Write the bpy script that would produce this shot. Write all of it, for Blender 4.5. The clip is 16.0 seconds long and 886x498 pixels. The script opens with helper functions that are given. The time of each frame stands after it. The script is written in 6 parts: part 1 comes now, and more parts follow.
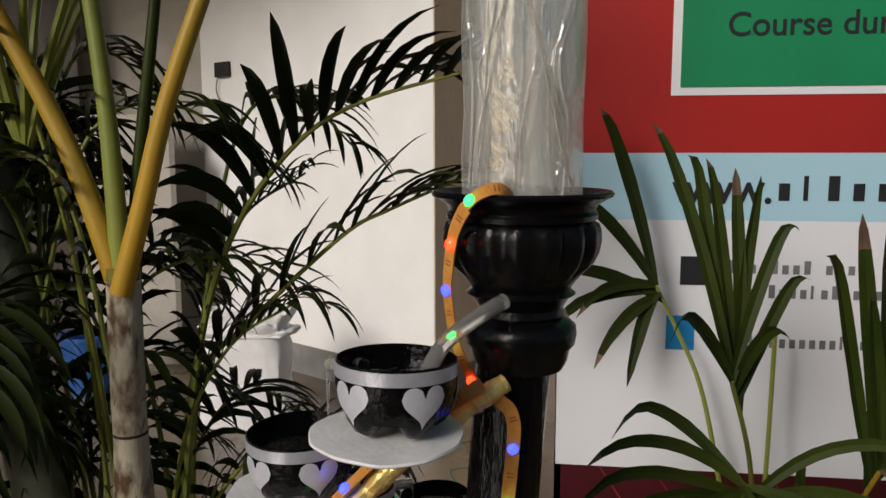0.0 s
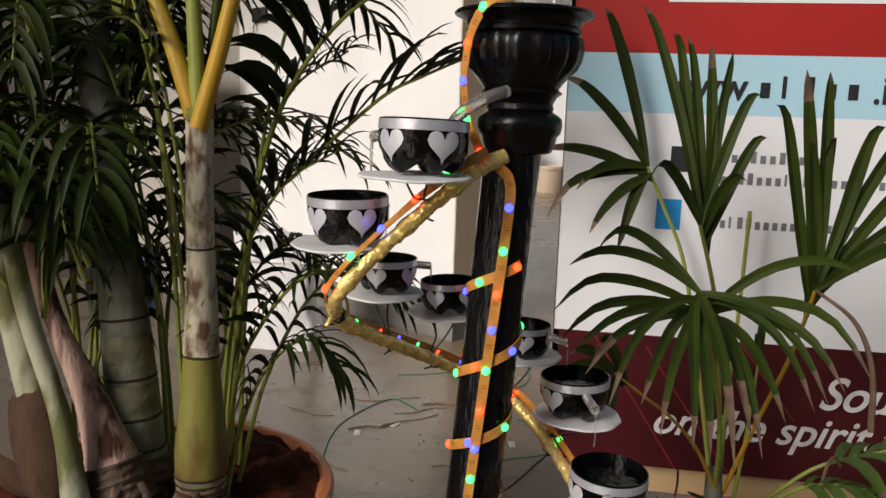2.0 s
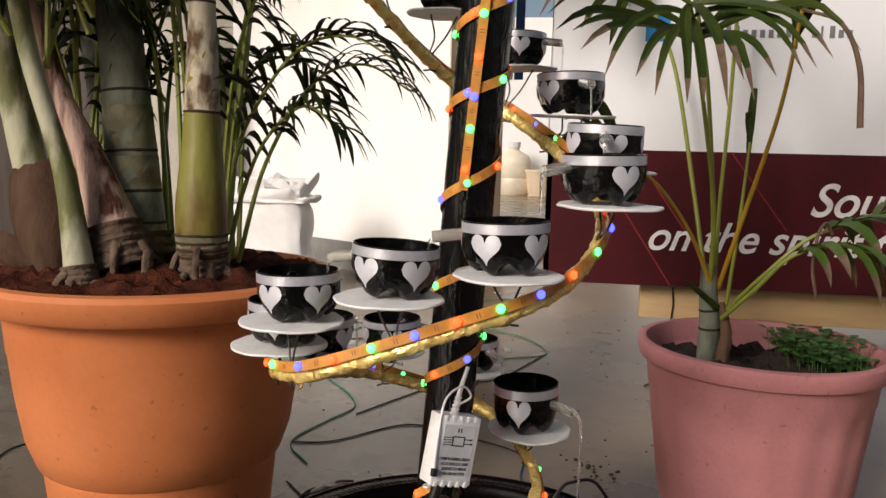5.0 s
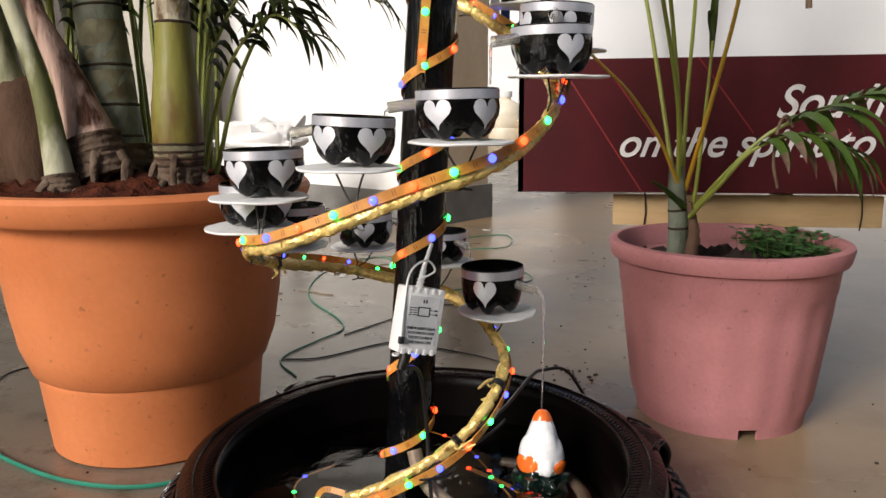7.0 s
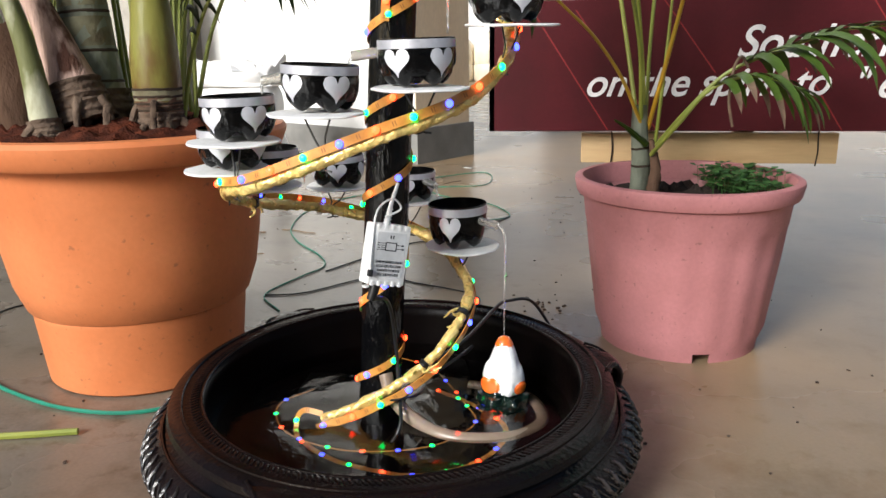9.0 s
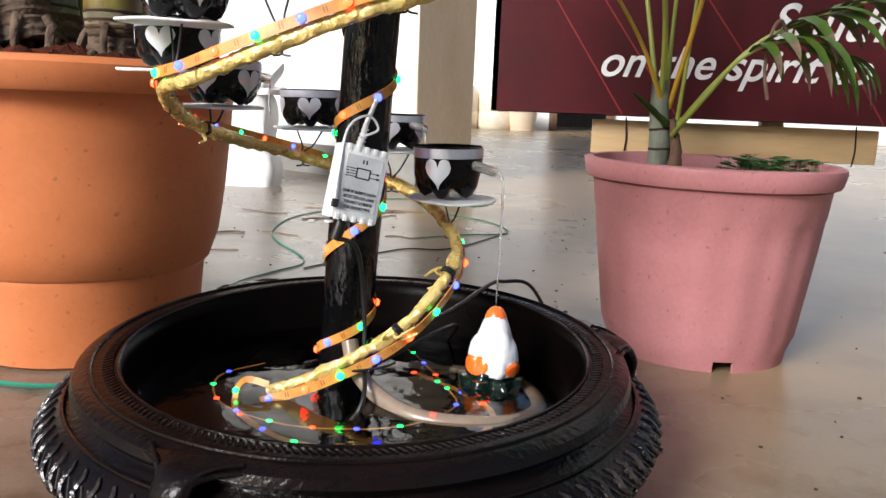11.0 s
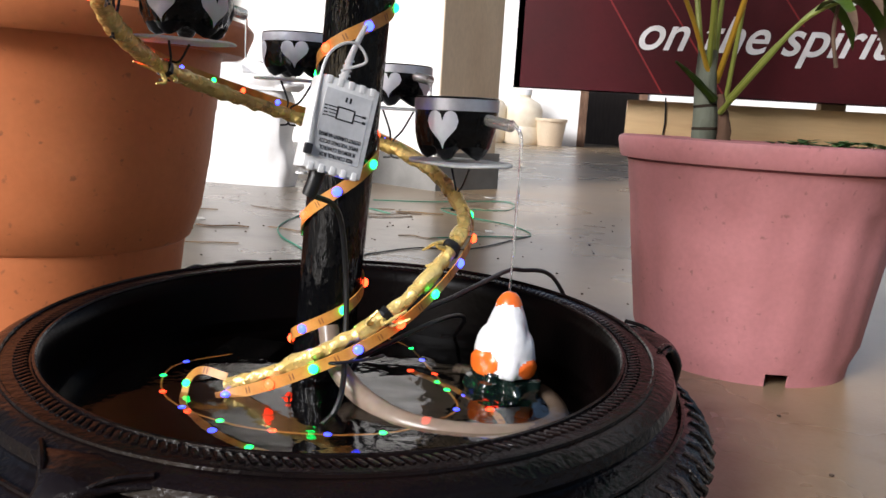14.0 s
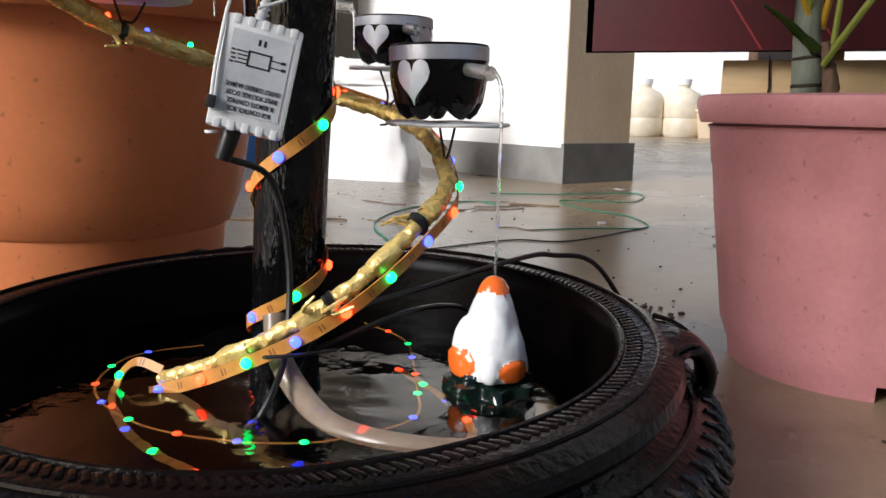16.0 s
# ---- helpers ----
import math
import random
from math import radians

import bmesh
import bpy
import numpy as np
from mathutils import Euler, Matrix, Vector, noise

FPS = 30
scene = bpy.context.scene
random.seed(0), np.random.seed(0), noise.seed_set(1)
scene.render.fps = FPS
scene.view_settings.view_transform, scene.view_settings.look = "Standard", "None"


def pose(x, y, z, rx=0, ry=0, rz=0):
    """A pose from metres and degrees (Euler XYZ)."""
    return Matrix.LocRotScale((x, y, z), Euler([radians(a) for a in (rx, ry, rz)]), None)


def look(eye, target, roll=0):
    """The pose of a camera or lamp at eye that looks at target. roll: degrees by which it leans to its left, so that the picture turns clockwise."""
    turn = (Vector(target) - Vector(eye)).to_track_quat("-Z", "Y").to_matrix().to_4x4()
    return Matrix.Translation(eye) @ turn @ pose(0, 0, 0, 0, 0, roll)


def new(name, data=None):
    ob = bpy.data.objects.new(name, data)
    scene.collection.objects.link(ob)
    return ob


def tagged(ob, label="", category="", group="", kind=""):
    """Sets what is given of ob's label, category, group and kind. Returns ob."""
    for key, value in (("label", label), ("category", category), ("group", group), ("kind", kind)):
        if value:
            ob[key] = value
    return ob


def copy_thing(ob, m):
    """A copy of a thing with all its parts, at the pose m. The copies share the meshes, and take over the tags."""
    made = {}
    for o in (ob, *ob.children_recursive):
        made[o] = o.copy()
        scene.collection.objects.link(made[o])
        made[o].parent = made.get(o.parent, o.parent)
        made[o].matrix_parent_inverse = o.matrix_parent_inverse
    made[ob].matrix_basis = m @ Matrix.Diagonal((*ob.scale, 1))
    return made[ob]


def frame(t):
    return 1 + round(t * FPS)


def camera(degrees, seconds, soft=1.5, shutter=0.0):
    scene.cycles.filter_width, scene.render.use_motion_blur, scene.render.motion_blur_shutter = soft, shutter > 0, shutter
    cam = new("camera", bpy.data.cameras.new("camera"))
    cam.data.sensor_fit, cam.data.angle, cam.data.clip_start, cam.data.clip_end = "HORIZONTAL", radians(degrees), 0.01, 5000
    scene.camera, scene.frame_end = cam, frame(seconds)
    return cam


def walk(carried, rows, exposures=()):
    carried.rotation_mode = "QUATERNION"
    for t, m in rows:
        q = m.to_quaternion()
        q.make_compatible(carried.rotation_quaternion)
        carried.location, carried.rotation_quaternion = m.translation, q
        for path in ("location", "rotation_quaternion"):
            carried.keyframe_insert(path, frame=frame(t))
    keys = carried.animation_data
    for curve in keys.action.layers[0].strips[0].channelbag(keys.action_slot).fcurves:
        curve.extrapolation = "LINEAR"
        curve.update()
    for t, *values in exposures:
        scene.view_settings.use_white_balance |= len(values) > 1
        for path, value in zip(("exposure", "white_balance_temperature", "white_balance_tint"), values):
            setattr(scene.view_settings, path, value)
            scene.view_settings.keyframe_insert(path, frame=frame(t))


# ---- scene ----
cam = camera(59.1, 16.0)
PATH = [
    (0, (0.068, 0.287, 1.311), (-0.195, 2.252, 1.049), -0.1),
    (0.5, (0.077, 0.19, 1.267), (-0.177, 2.145, 0.931), 0.9),
    (1, (0.085, 0.106, 1.275), (-0.206, 2.062, 0.978), 1.3),
    (1.5, (0.094, 0.073, 1.232), (-0.217, 2.024, 0.918), 1.1),
    (2, (0.109, 0.057, 1.153), (-0.206, 2.005, 0.828), 1.9),
    (2.5, (0.12, 0.004, 1.093), (-0.167, 1.95, 0.731), 2.0),
    (3, (0.124, -0.035, 1.071), (-0.173, 1.912, 0.725), 2.6),
    (3.5, (0.117, -0.029, 0.991), (-0.157, 1.922, 0.649), 2.3),
    (4, (0.116, -0.024, 0.864), (-0.17, 1.936, 0.586), 1.8),
    (4.2, (0.108, -0.021, 0.819), (-0.184, 1.942, 0.575), 1.7),
    (6.3, (0.169, -0.056, 0.645), (-0.119, 1.903, 0.359), 0.4),
    (6.5, (0.171, -0.062, 0.636), (-0.117, 1.893, 0.333), -0.1),
    (7, (0.18, -0.078, 0.616), (-0.11, 1.869, 0.264), -0.4),
    (7.5, (0.189, -0.103, 0.603), (-0.132, 1.828, 0.197), -0.4),
    (8, (0.208, -0.133, 0.633), (-0.092, 1.797, 0.206), -1.1),
    (8.5, (0.229, -0.161, 0.662), (-0.057, 1.764, 0.203), -1.7),
    (9, (0.222, -0.148, 0.631), (-0.035, 1.77, 0.123), -0.8),
    (9.5, (0.228, -0.098, 0.572), (-0.015, 1.826, 0.082), 0.6),
    (10, (0.229, -0.061, 0.522), (-0.041, 1.873, 0.088), 1.2),
    (10.2, (0.227, -0.044, 0.5), (-0.034, 1.893, 0.078), 1.4),
    (12.3, (0.197, 0.128, 0.391), (-0.064, 2.086, 0.082), 3.7),
    (12.5, (0.191, 0.143, 0.38), (-0.027, 2.107, 0.074), 3.5),
    (13, (0.187, 0.144, 0.387), (-0.028, 2.109, 0.082), 2.5),
    (13.5, (0.203, 0.152, 0.383), (-0.072, 2.108, 0.067), 2.9),
    (14, (0.222, 0.188, 0.366), (-0.099, 2.134, 0.034), 3.5),
    (14.5, (0.258, 0.248, 0.34), (-0.174, 2.169, -0.013), 3.6),
    (15, (0.293, 0.296, 0.328), (-0.233, 2.197, -0.004), 3.5),
    (15.5, (0.333, 0.331, 0.322), (-0.324, 2.187, -0.03), 2.9),
    (16, (0.364, 0.363, 0.329), (-0.354, 2.197, -0.019), 1.3),
]
walk(cam, [(t, look(eye, target, roll)) for t, eye, target, roll in PATH],
     exposures=[(0.0, -0.88, 6550, 12), (1.5, -0.62, 6600, 12), (2.5, -0.4, 6650, 13), (3.0, -0.27, 6700, 13), (4.0, -0.23, 6950, 15), (6.5, -0.1, 6700, 13), (7.5, 0.14, 6450, 10), (8.5, 0.36, 6250, 8),
                (10.0, 0.58, 6150, 10), (12.5, 0.38, 6150, 11), (14.0, 0.28, 6100, 13), (16.0, 0.12, 6100, 11)])

# ---- light ----
world = bpy.data.worlds.new("sky")
scene.world = world
world.use_nodes = True
wn = world.node_tree
sky = wn.nodes.new("ShaderNodeTexSky")
sky.sky_type, sky.sun_disc = "NISHITA", False
sky.sun_elevation, sky.sun_rotation = radians(27), radians(212)
sky.air_density, sky.dust_density = 1.0, 3.0
wn.links.new(sky.outputs[0], wn.nodes["Background"].inputs[0])
wn.nodes["Background"].inputs[1].default_value = 0.095
sun = new("sun", bpy.data.lights.new("sun", "SUN"))
sun.data.energy, sun.data.angle, sun.data.color = 3.6, radians(22), (1.0, 0.985, 0.96)
sun.matrix_world = look((-3.0, -4.85, 2.9), (0, 0, 0))


# ---- materials ----
def mat(name, color, rough=0.5, metal=0.0, second=None, scale=20.0, amount=0.5, fine=180.0, bump=0.1, transmission=0.0, ior=1.45, coat=0.0, stretch=(1, 1, 1), vary=0.12, spec=0.5, emit=None, power=0.0, specks=0.0):
    """A surface with blotches at one scale, grain at a finer one, and relief from both."""
    m = bpy.data.materials.new(name)
    m.use_nodes = True
    nt = m.node_tree
    b = nt.nodes["Principled BSDF"]
    n, l = nt.nodes, nt.links
    tc, mp = n.new("ShaderNodeTexCoord"), n.new("ShaderNodeMapping")
    mp.inputs["Scale"].default_value = stretch
    l.new(tc.outputs["Object"], mp.inputs["Vector"])
    big, small = n.new("ShaderNodeTexNoise"), n.new("ShaderNodeTexNoise")
    big.inputs["Scale"].default_value, big.inputs["Detail"].default_value = scale, 5.0
    small.inputs["Scale"].default_value, small.inputs["Detail"].default_value = fine, 3.0
    for q in (big, small):
        l.new(mp.outputs[0], q.inputs["Vector"])
    ramp = n.new("ShaderNodeValToRGB")
    ramp.color_ramp.elements[0].position, ramp.color_ramp.elements[1].position = 0.5 - 0.25 * amount, 0.5 + 0.25 * amount + 0.05
    c2 = second or tuple(min(1, c * 0.75) for c in color)
    ramp.color_ramp.elements[0].color, ramp.color_ramp.elements[1].color = (*color, 1), (*c2, 1)
    l.new(big.outputs["Fac"], ramp.inputs["Fac"])
    grain = n.new("ShaderNodeMapRange")
    grain.inputs["To Min"].default_value, grain.inputs["To Max"].default_value = 1 - vary, 1 + vary
    l.new(small.outputs["Fac"], grain.inputs["Value"])
    hsv = n.new("ShaderNodeHueSaturation")
    l.new(ramp.outputs["Color"], hsv.inputs["Color"])
    l.new(grain.outputs["Result"], hsv.inputs["Value"])
    l.new(hsv.outputs["Color"], b.inputs["Base Color"])
    if specks:
        # splashes of dried dirt
        sn, sr, sm = n.new("ShaderNodeTexNoise"), n.new("ShaderNodeMapRange"), n.new("ShaderNodeMix")
        sn.inputs["Scale"].default_value, sn.inputs["Detail"].default_value = specks, 6.0
        l.new(tc.outputs["Object"], sn.inputs["Vector"])
        sr.inputs["From Min"].default_value, sr.inputs["From Max"].default_value = 0.65, 0.73
        sr.inputs["To Max"].default_value = 0.45
        l.new(sn.outputs["Fac"], sr.inputs["Value"])
        sm.data_type = "RGBA"
        l.new(sr.outputs["Result"], sm.inputs["Factor"])
        l.new(hsv.outputs["Color"], sm.inputs["A"])
        sm.inputs["B"].default_value = (0.09, 0.05, 0.035, 1)
        l.new(sm.outputs["Result"], b.inputs["Base Color"])
    rr = n.new("ShaderNodeMapRange")
    rr.inputs["To Min"].default_value, rr.inputs["To Max"].default_value = max(0.02, rough * 0.8), min(1, rough * 1.2)
    l.new(big.outputs["Fac"], rr.inputs["Value"])
    l.new(rr.outputs["Result"], b.inputs["Roughness"])
    b.inputs["Metallic"].default_value = metal
    b.inputs["Transmission Weight"].default_value = transmission
    b.inputs["IOR"].default_value = ior
    b.inputs["Specular IOR Level"].default_value = spec
    b.inputs["Coat Weight"].default_value = coat
    b.inputs["Coat Roughness"].default_value = 0.08
    if bump:
        add = n.new("ShaderNodeMath")
        add.operation = "ADD"
        l.new(big.outputs["Fac"], add.inputs[0])
        l.new(small.outputs["Fac"], add.inputs[1])
        bp = n.new("ShaderNodeBump")
        bp.inputs["Strength"].default_value, bp.inputs["Distance"].default_value = bump, 0.004
        l.new(add.outputs[0], bp.inputs["Height"])
        l.new(bp.outputs[0], b.inputs["Normal"])
    if emit:
        b.inputs["Emission Color"].default_value = (*emit, 1)
        b.inputs["Emission Strength"].default_value = power
    return m


def concrete():
    """Worn cement: broad stains, trodden patches, fine grit and a dull polish."""
    m = mat("concrete", (0.19, 0.16, 0.126), 0.28, second=(0.142, 0.119, 0.093), scale=1.5, amount=0.9, fine=150, bump=0.06, spec=0.55, vary=0.2)
    n, l = m.node_tree.nodes, m.node_tree.links
    bsdf = n["Principled BSDF"]
    under = bsdf.inputs["Base Color"].links[0].from_socket
    tc = n.new("ShaderNodeTexCoord")
    out = under
    for scale, lo, hi, dark in ((5.0, 0.5, 0.68, (0.55, 0.52, 0.47, 1)), (17.0, 0.56, 0.7, (0.6, 0.56, 0.5, 1)), (0.8, 0.45, 0.6, (1.0, 0.93, 0.82, 1))):
        t = n.new("ShaderNodeTexNoise")
        t.inputs["Scale"].default_value, t.inputs["Detail"].default_value, t.inputs["Roughness"].default_value = scale, 7.0, 0.65
        l.new(tc.outputs["Object"], t.inputs["Vector"])
        r = n.new("ShaderNodeValToRGB")
        r.color_ramp.elements[0].position, r.color_ramp.elements[1].position = lo, hi
        r.color_ramp.elements[0].color, r.color_ramp.elements[1].color = (1, 1, 1, 1), dark
        l.new(t.outputs["Fac"], r.inputs["Fac"])
        mx = n.new("ShaderNodeMix")
        mx.data_type, mx.blend_type = "RGBA", "MULTIPLY"
        mx.inputs[0].default_value = 1.0
        l.new(out, mx.inputs[6])
        l.new(r.outputs["Color"], mx.inputs[7])
        out = mx.outputs[2]
    # dusty tan and warm reflected light, painted as one ramp to right and back
    xyz, band, warm_noise, mask, warm_tint = (n.new("ShaderNode" + k) for k in ("SeparateXYZ", "MapRange", "TexNoise", "Math", "Mix"))
    l.new(tc.outputs["Object"], xyz.inputs[0])
    band.inputs["From Min"].default_value, band.inputs["From Max"].default_value = 0.1, 0.75
    part_x, part_y = n.new("ShaderNodeMath"), n.new("ShaderNodeMath")
    for node, k, c in ((part_x, 0.9, -0.35), (part_y, 0.35, 0.0)):
        node.operation = "MULTIPLY_ADD"
        node.inputs[1].default_value, node.inputs[2].default_value = k, c
    l.new(xyz.outputs["X"], part_x.inputs[0])
    l.new(xyz.outputs["Y"], part_y.inputs[0])
    l.new(part_x.outputs[0], part_y.inputs[2])
    l.new(part_y.outputs[0], band.inputs["Value"])
    warm_noise.inputs["Scale"].default_value, warm_noise.inputs["Detail"].default_value = 2.2, 6.0
    l.new(tc.outputs["Object"], warm_noise.inputs["Vector"])
    mask.operation = "MULTIPLY"
    l.new(band.outputs["Result"], mask.inputs[0])
    l.new(warm_noise.outputs["Fac"], mask.inputs[1])
    warm_tint.data_type = "RGBA"
    l.new(mask.outputs[0], warm_tint.inputs["Factor"])
    l.new(out, warm_tint.inputs["A"])
    warm_tint.inputs["B"].default_value = (0.42, 0.28, 0.145, 1)
    l.new(warm_tint.outputs["Result"], bsdf.inputs["Base Color"])
    return m


CONCRETE = concrete()
HOSE = mat("cloudy_brown_hose", (0.42, 0.32, 0.24), 0.25, transmission=0.35, ior=1.4, scale=30, fine=90, bump=0.1, vary=0.05, second=(0.3, 0.22, 0.16))
SOFTINK = mat("grey_ink", (0.2, 0.2, 0.205), 0.5, bump=0)
WHITEWASH = mat("whitewash", (0.84, 0.83, 0.81), 0.8, second=(0.76, 0.75, 0.72), scale=3, amount=0.8, fine=90, bump=0.1, vary=0.04)
PLASTER = mat("stained_plaster", (0.86, 0.72, 0.53), 0.85, second=(0.66, 0.5, 0.33), scale=2.6, amount=0.9, fine=70, bump=0.15, stretch=(1, 1, 0.4))
SKIRTING = mat("grey_cement", (0.22, 0.215, 0.2), 0.7, second=(0.15, 0.145, 0.135), scale=5, fine=80, bump=0.15)
# Darkness of two openings put into the colour: far doorway, left recess.
OPENINGDARK = mat("dark_wood", (0.06, 0.045, 0.035), 0.6, scale=6, stretch=(4, 4, 0.5))
CEILING = mat("ceiling_paint", (0.7, 0.69, 0.66), 0.9, scale=2, fine=60)
TERRACOTTA = mat("terracotta_plastic", (0.62, 0.212, 0.082), 0.5, second=(0.5, 0.15, 0.05), scale=5, amount=0.9, fine=90, bump=0.08, spec=0.3, vary=0.09, specks=75)
PINK = mat("pink_plastic", (0.5, 0.212, 0.215), 0.5, second=(0.41, 0.168, 0.168), scale=9, amount=0.8, fine=120, bump=0.05, spec=0.3, specks=95)
SOIL = mat("red_soil", (0.088, 0.023, 0.011), 0.95, second=(0.026, 0.009, 0.006), scale=35, amount=0.6, fine=260, bump=0.9, spec=0.1)
DARKSOIL = mat("dark_soil", (0.03, 0.018, 0.012), 0.95, second=(0.012, 0.008, 0.006), scale=40, amount=0.6, fine=260, bump=0.9)
BLACKGLOSS = mat("black_gloss_paint", (0.002, 0.002, 0.0025), 0.085, second=(0.004, 0.004, 0.004), scale=60, amount=0.6, fine=150, bump=0.7, spec=0.34, stretch=(1, 1, 0.22))
CUPBLACK = mat("black_cup_paint", (0.0015, 0.0015, 0.0018), 0.06, second=(0.004, 0.004, 0.004), scale=45, fine=150, bump=0.32, spec=0.32)
BLACKSATIN = mat("black_satin_paint", (0.003, 0.003, 0.0032), 0.26, second=(0.005, 0.0045, 0.0045), scale=30, fine=160, bump=0.12, spec=0.25)
INSIDEBLACK = mat("black_wet_lining", (0.0012, 0.001, 0.001), 0.3, second=(0.003, 0.0015, 0.0013), scale=9, amount=0.9, fine=120, bump=0.1, spec=0.05)
BASINBLACK = mat("black_pottery_glaze", (0.003, 0.0026, 0.0028), 0.2, second=(0.009, 0.0045, 0.004), scale=14, amount=0.8, fine=130, bump=0.3, spec=0.17)
CARVED = mat("worn_carving", (0.008, 0.0065, 0.006), 0.2, second=(0.045, 0.035, 0.03), scale=30, amount=0.6, fine=200, bump=0.4, spec=0.8)
SILVER = mat("silver_tape", (0.62, 0.62, 0.67), 0.38, 0.55, second=(0.55, 0.55, 0.6), scale=40, fine=200, bump=0.08)
HEART = mat("silver_heart_sticker", (0.66, 0.66, 0.70), 0.42, 0.3, second=(0.58, 0.58, 0.63), scale=50, fine=200, bump=0.05)
SAUCER = mat("white_saucer", (0.78, 0.77, 0.75), 0.55, second=(0.66, 0.65, 0.62), scale=35, amount=0.7, fine=160, bump=0.15)
GOLD = mat("gold_foil", (0.9, 0.69, 0.26), 0.27, 0.4, second=(0.74, 0.5, 0.13), scale=60, amount=0.8, fine=150, bump=0.55)
BROWNTUBE = mat("brown_tube", (0.33, 0.15, 0.05), 0.4, second=(0.22, 0.09, 0.03), scale=40, fine=160, bump=0.1)
STRIP = mat("amber_strip", (0.62, 0.29, 0.065), 0.35, second=(0.48, 0.19, 0.035), scale=90, amount=0.7, fine=300, bump=0.05, spec=0.35)
STRIPPRINT = mat("strip_print", (0.3, 0.11, 0.028), 0.5, bump=0)
LEDR = mat("led_red", (0.8, 0.05, 0.03), 0.3, emit=(1.0, 0.04, 0.008), power=9, bump=0)
LEDG = mat("led_green", (0.05, 0.8, 0.15), 0.3, emit=(0.02, 1.0, 0.13), power=7, bump=0)
LEDB = mat("led_blue", (0.05, 0.05, 0.8), 0.3, emit=(0.03, 0.045, 1.0), power=9, bump=0)
# Dark tint dims the tape under water, in place of unlit depth.
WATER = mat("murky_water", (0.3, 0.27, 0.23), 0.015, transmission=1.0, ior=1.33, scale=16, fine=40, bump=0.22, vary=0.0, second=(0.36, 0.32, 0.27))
CUPWATER = mat("dark_water", (0.002, 0.0025, 0.0025), 0.02, scale=40, fine=90, bump=0.2, spec=0.3)
STREAM = mat("running_water", (0.95, 0.97, 0.98), 0.05, transmission=0.95, ior=1.33, scale=60, fine=120, bump=0.3, vary=0.0, second=(0.95, 0.97, 0.98))
CLEARTUBE = mat("cloudy_clear_tube", (0.8, 0.77, 0.72), 0.2, transmission=0.85, ior=1.4, scale=30, fine=90, bump=0.1, vary=0.03, second=(0.78, 0.76, 0.7))
def film():
    """Clear crinkled plastic: mostly see-through, with a hazy white and sharp glints on its folds."""
    m = bpy.data.materials.new("clear_plastic_film")
    m.use_nodes = True
    n, l = m.node_tree.nodes, m.node_tree.links
    n.remove(n["Principled BSDF"])
    tc, mp, no, bp = (n.new("ShaderNode" + k) for k in ("TexCoord", "Mapping", "TexNoise", "Bump"))
    mp.inputs["Scale"].default_value = (1, 1, 0.22)
    no.inputs["Scale"].default_value, no.inputs["Detail"].default_value, no.inputs["Distortion"].default_value = 42, 4.0, 0.6
    bp.inputs["Strength"].default_value, bp.inputs["Distance"].default_value = 0.9, 0.008
    l.new(tc.outputs["Object"], mp.inputs["Vector"])
    l.new(mp.outputs[0], no.inputs["Vector"])
    l.new(no.outputs["Fac"], bp.inputs["Height"])
    clear, haze, gloss, one, two = (n.new("ShaderNode" + k) for k in ("BsdfTransparent", "BsdfDiffuse", "BsdfGlossy", "MixShader", "MixShader"))
    clear.inputs["Color"].default_value = (0.97, 0.97, 0.95, 1)
    haze.inputs["Color"].default_value = (0.85, 0.83, 0.78, 1)
    gloss.inputs["Roughness"].default_value = 0.07
    for b in (haze, gloss):
        l.new(bp.outputs[0], b.inputs["Normal"])
    amount = n.new("ShaderNodeMapRange")
    amount.inputs["From Min"].default_value, amount.inputs["From Max"].default_value = 0.35, 0.7
    amount.inputs["To Min"].default_value, amount.inputs["To Max"].default_value = 0.06, 0.4
    l.new(no.outputs["Fac"], amount.inputs["Value"])
    l.new(amount.outputs["Result"], one.inputs[0])
    l.new(clear.outputs[0], one.inputs[1])
    l.new(haze.outputs[0], one.inputs[2])
    two.inputs[0].default_value = 0.3
    l.new(one.outputs[0], two.inputs[1])
    l.new(gloss.outputs[0], two.inputs[2])
    l.new(two.outputs[0], n["Material Output"].inputs["Surface"])
    return m


FILM = film()
WHITEPLASTIC = mat("white_plastic", (0.75, 0.75, 0.74), 0.35, second=(0.7, 0.7, 0.69), scale=20, fine=200, bump=0.03)
LABELGREY = mat("grey_label", (0.6, 0.61, 0.62), 0.5, bump=0.0)
INK = mat("dark_ink", (0.02, 0.02, 0.022), 0.5, bump=0)
WIRE = mat("black_wire", (0.01, 0.01, 0.01), 0.4, bump=0.05)
GREENWIRE = mat("green_wire", (0.02, 0.22, 0.14), 0.45, bump=0.05)
FIGWHITE = mat("white_glaze", (0.82, 0.82, 0.82), 0.25, second=(0.76, 0.76, 0.76), scale=40, fine=150, bump=0.1, coat=0.5)
FIGORANGE = mat("orange_glaze", (0.85, 0.17, 0.02), 0.22, second=(0.75, 0.13, 0.015), scale=30, fine=120, bump=0.05, coat=0.5)
FIGBLACK = mat("dark_green_glaze", (0.006, 0.014, 0.011), 0.12, scale=40, fine=120, bump=0.2, coat=0.6)
BAMBOO = mat("green_cane", (0.19, 0.18, 0.04), 0.45, second=(0.11, 0.055, 0.018), scale=14, amount=0.25, fine=70, bump=0.35, stretch=(1, 1, 0.4), spec=0.3)
GREYTRUNK = mat("grey_trunk", (0.185, 0.2, 0.15), 0.6, second=(0.06, 0.062, 0.045), scale=12, amount=0.25, fine=90, bump=0.6, stretch=(1, 1, 0.6), spec=0.2)
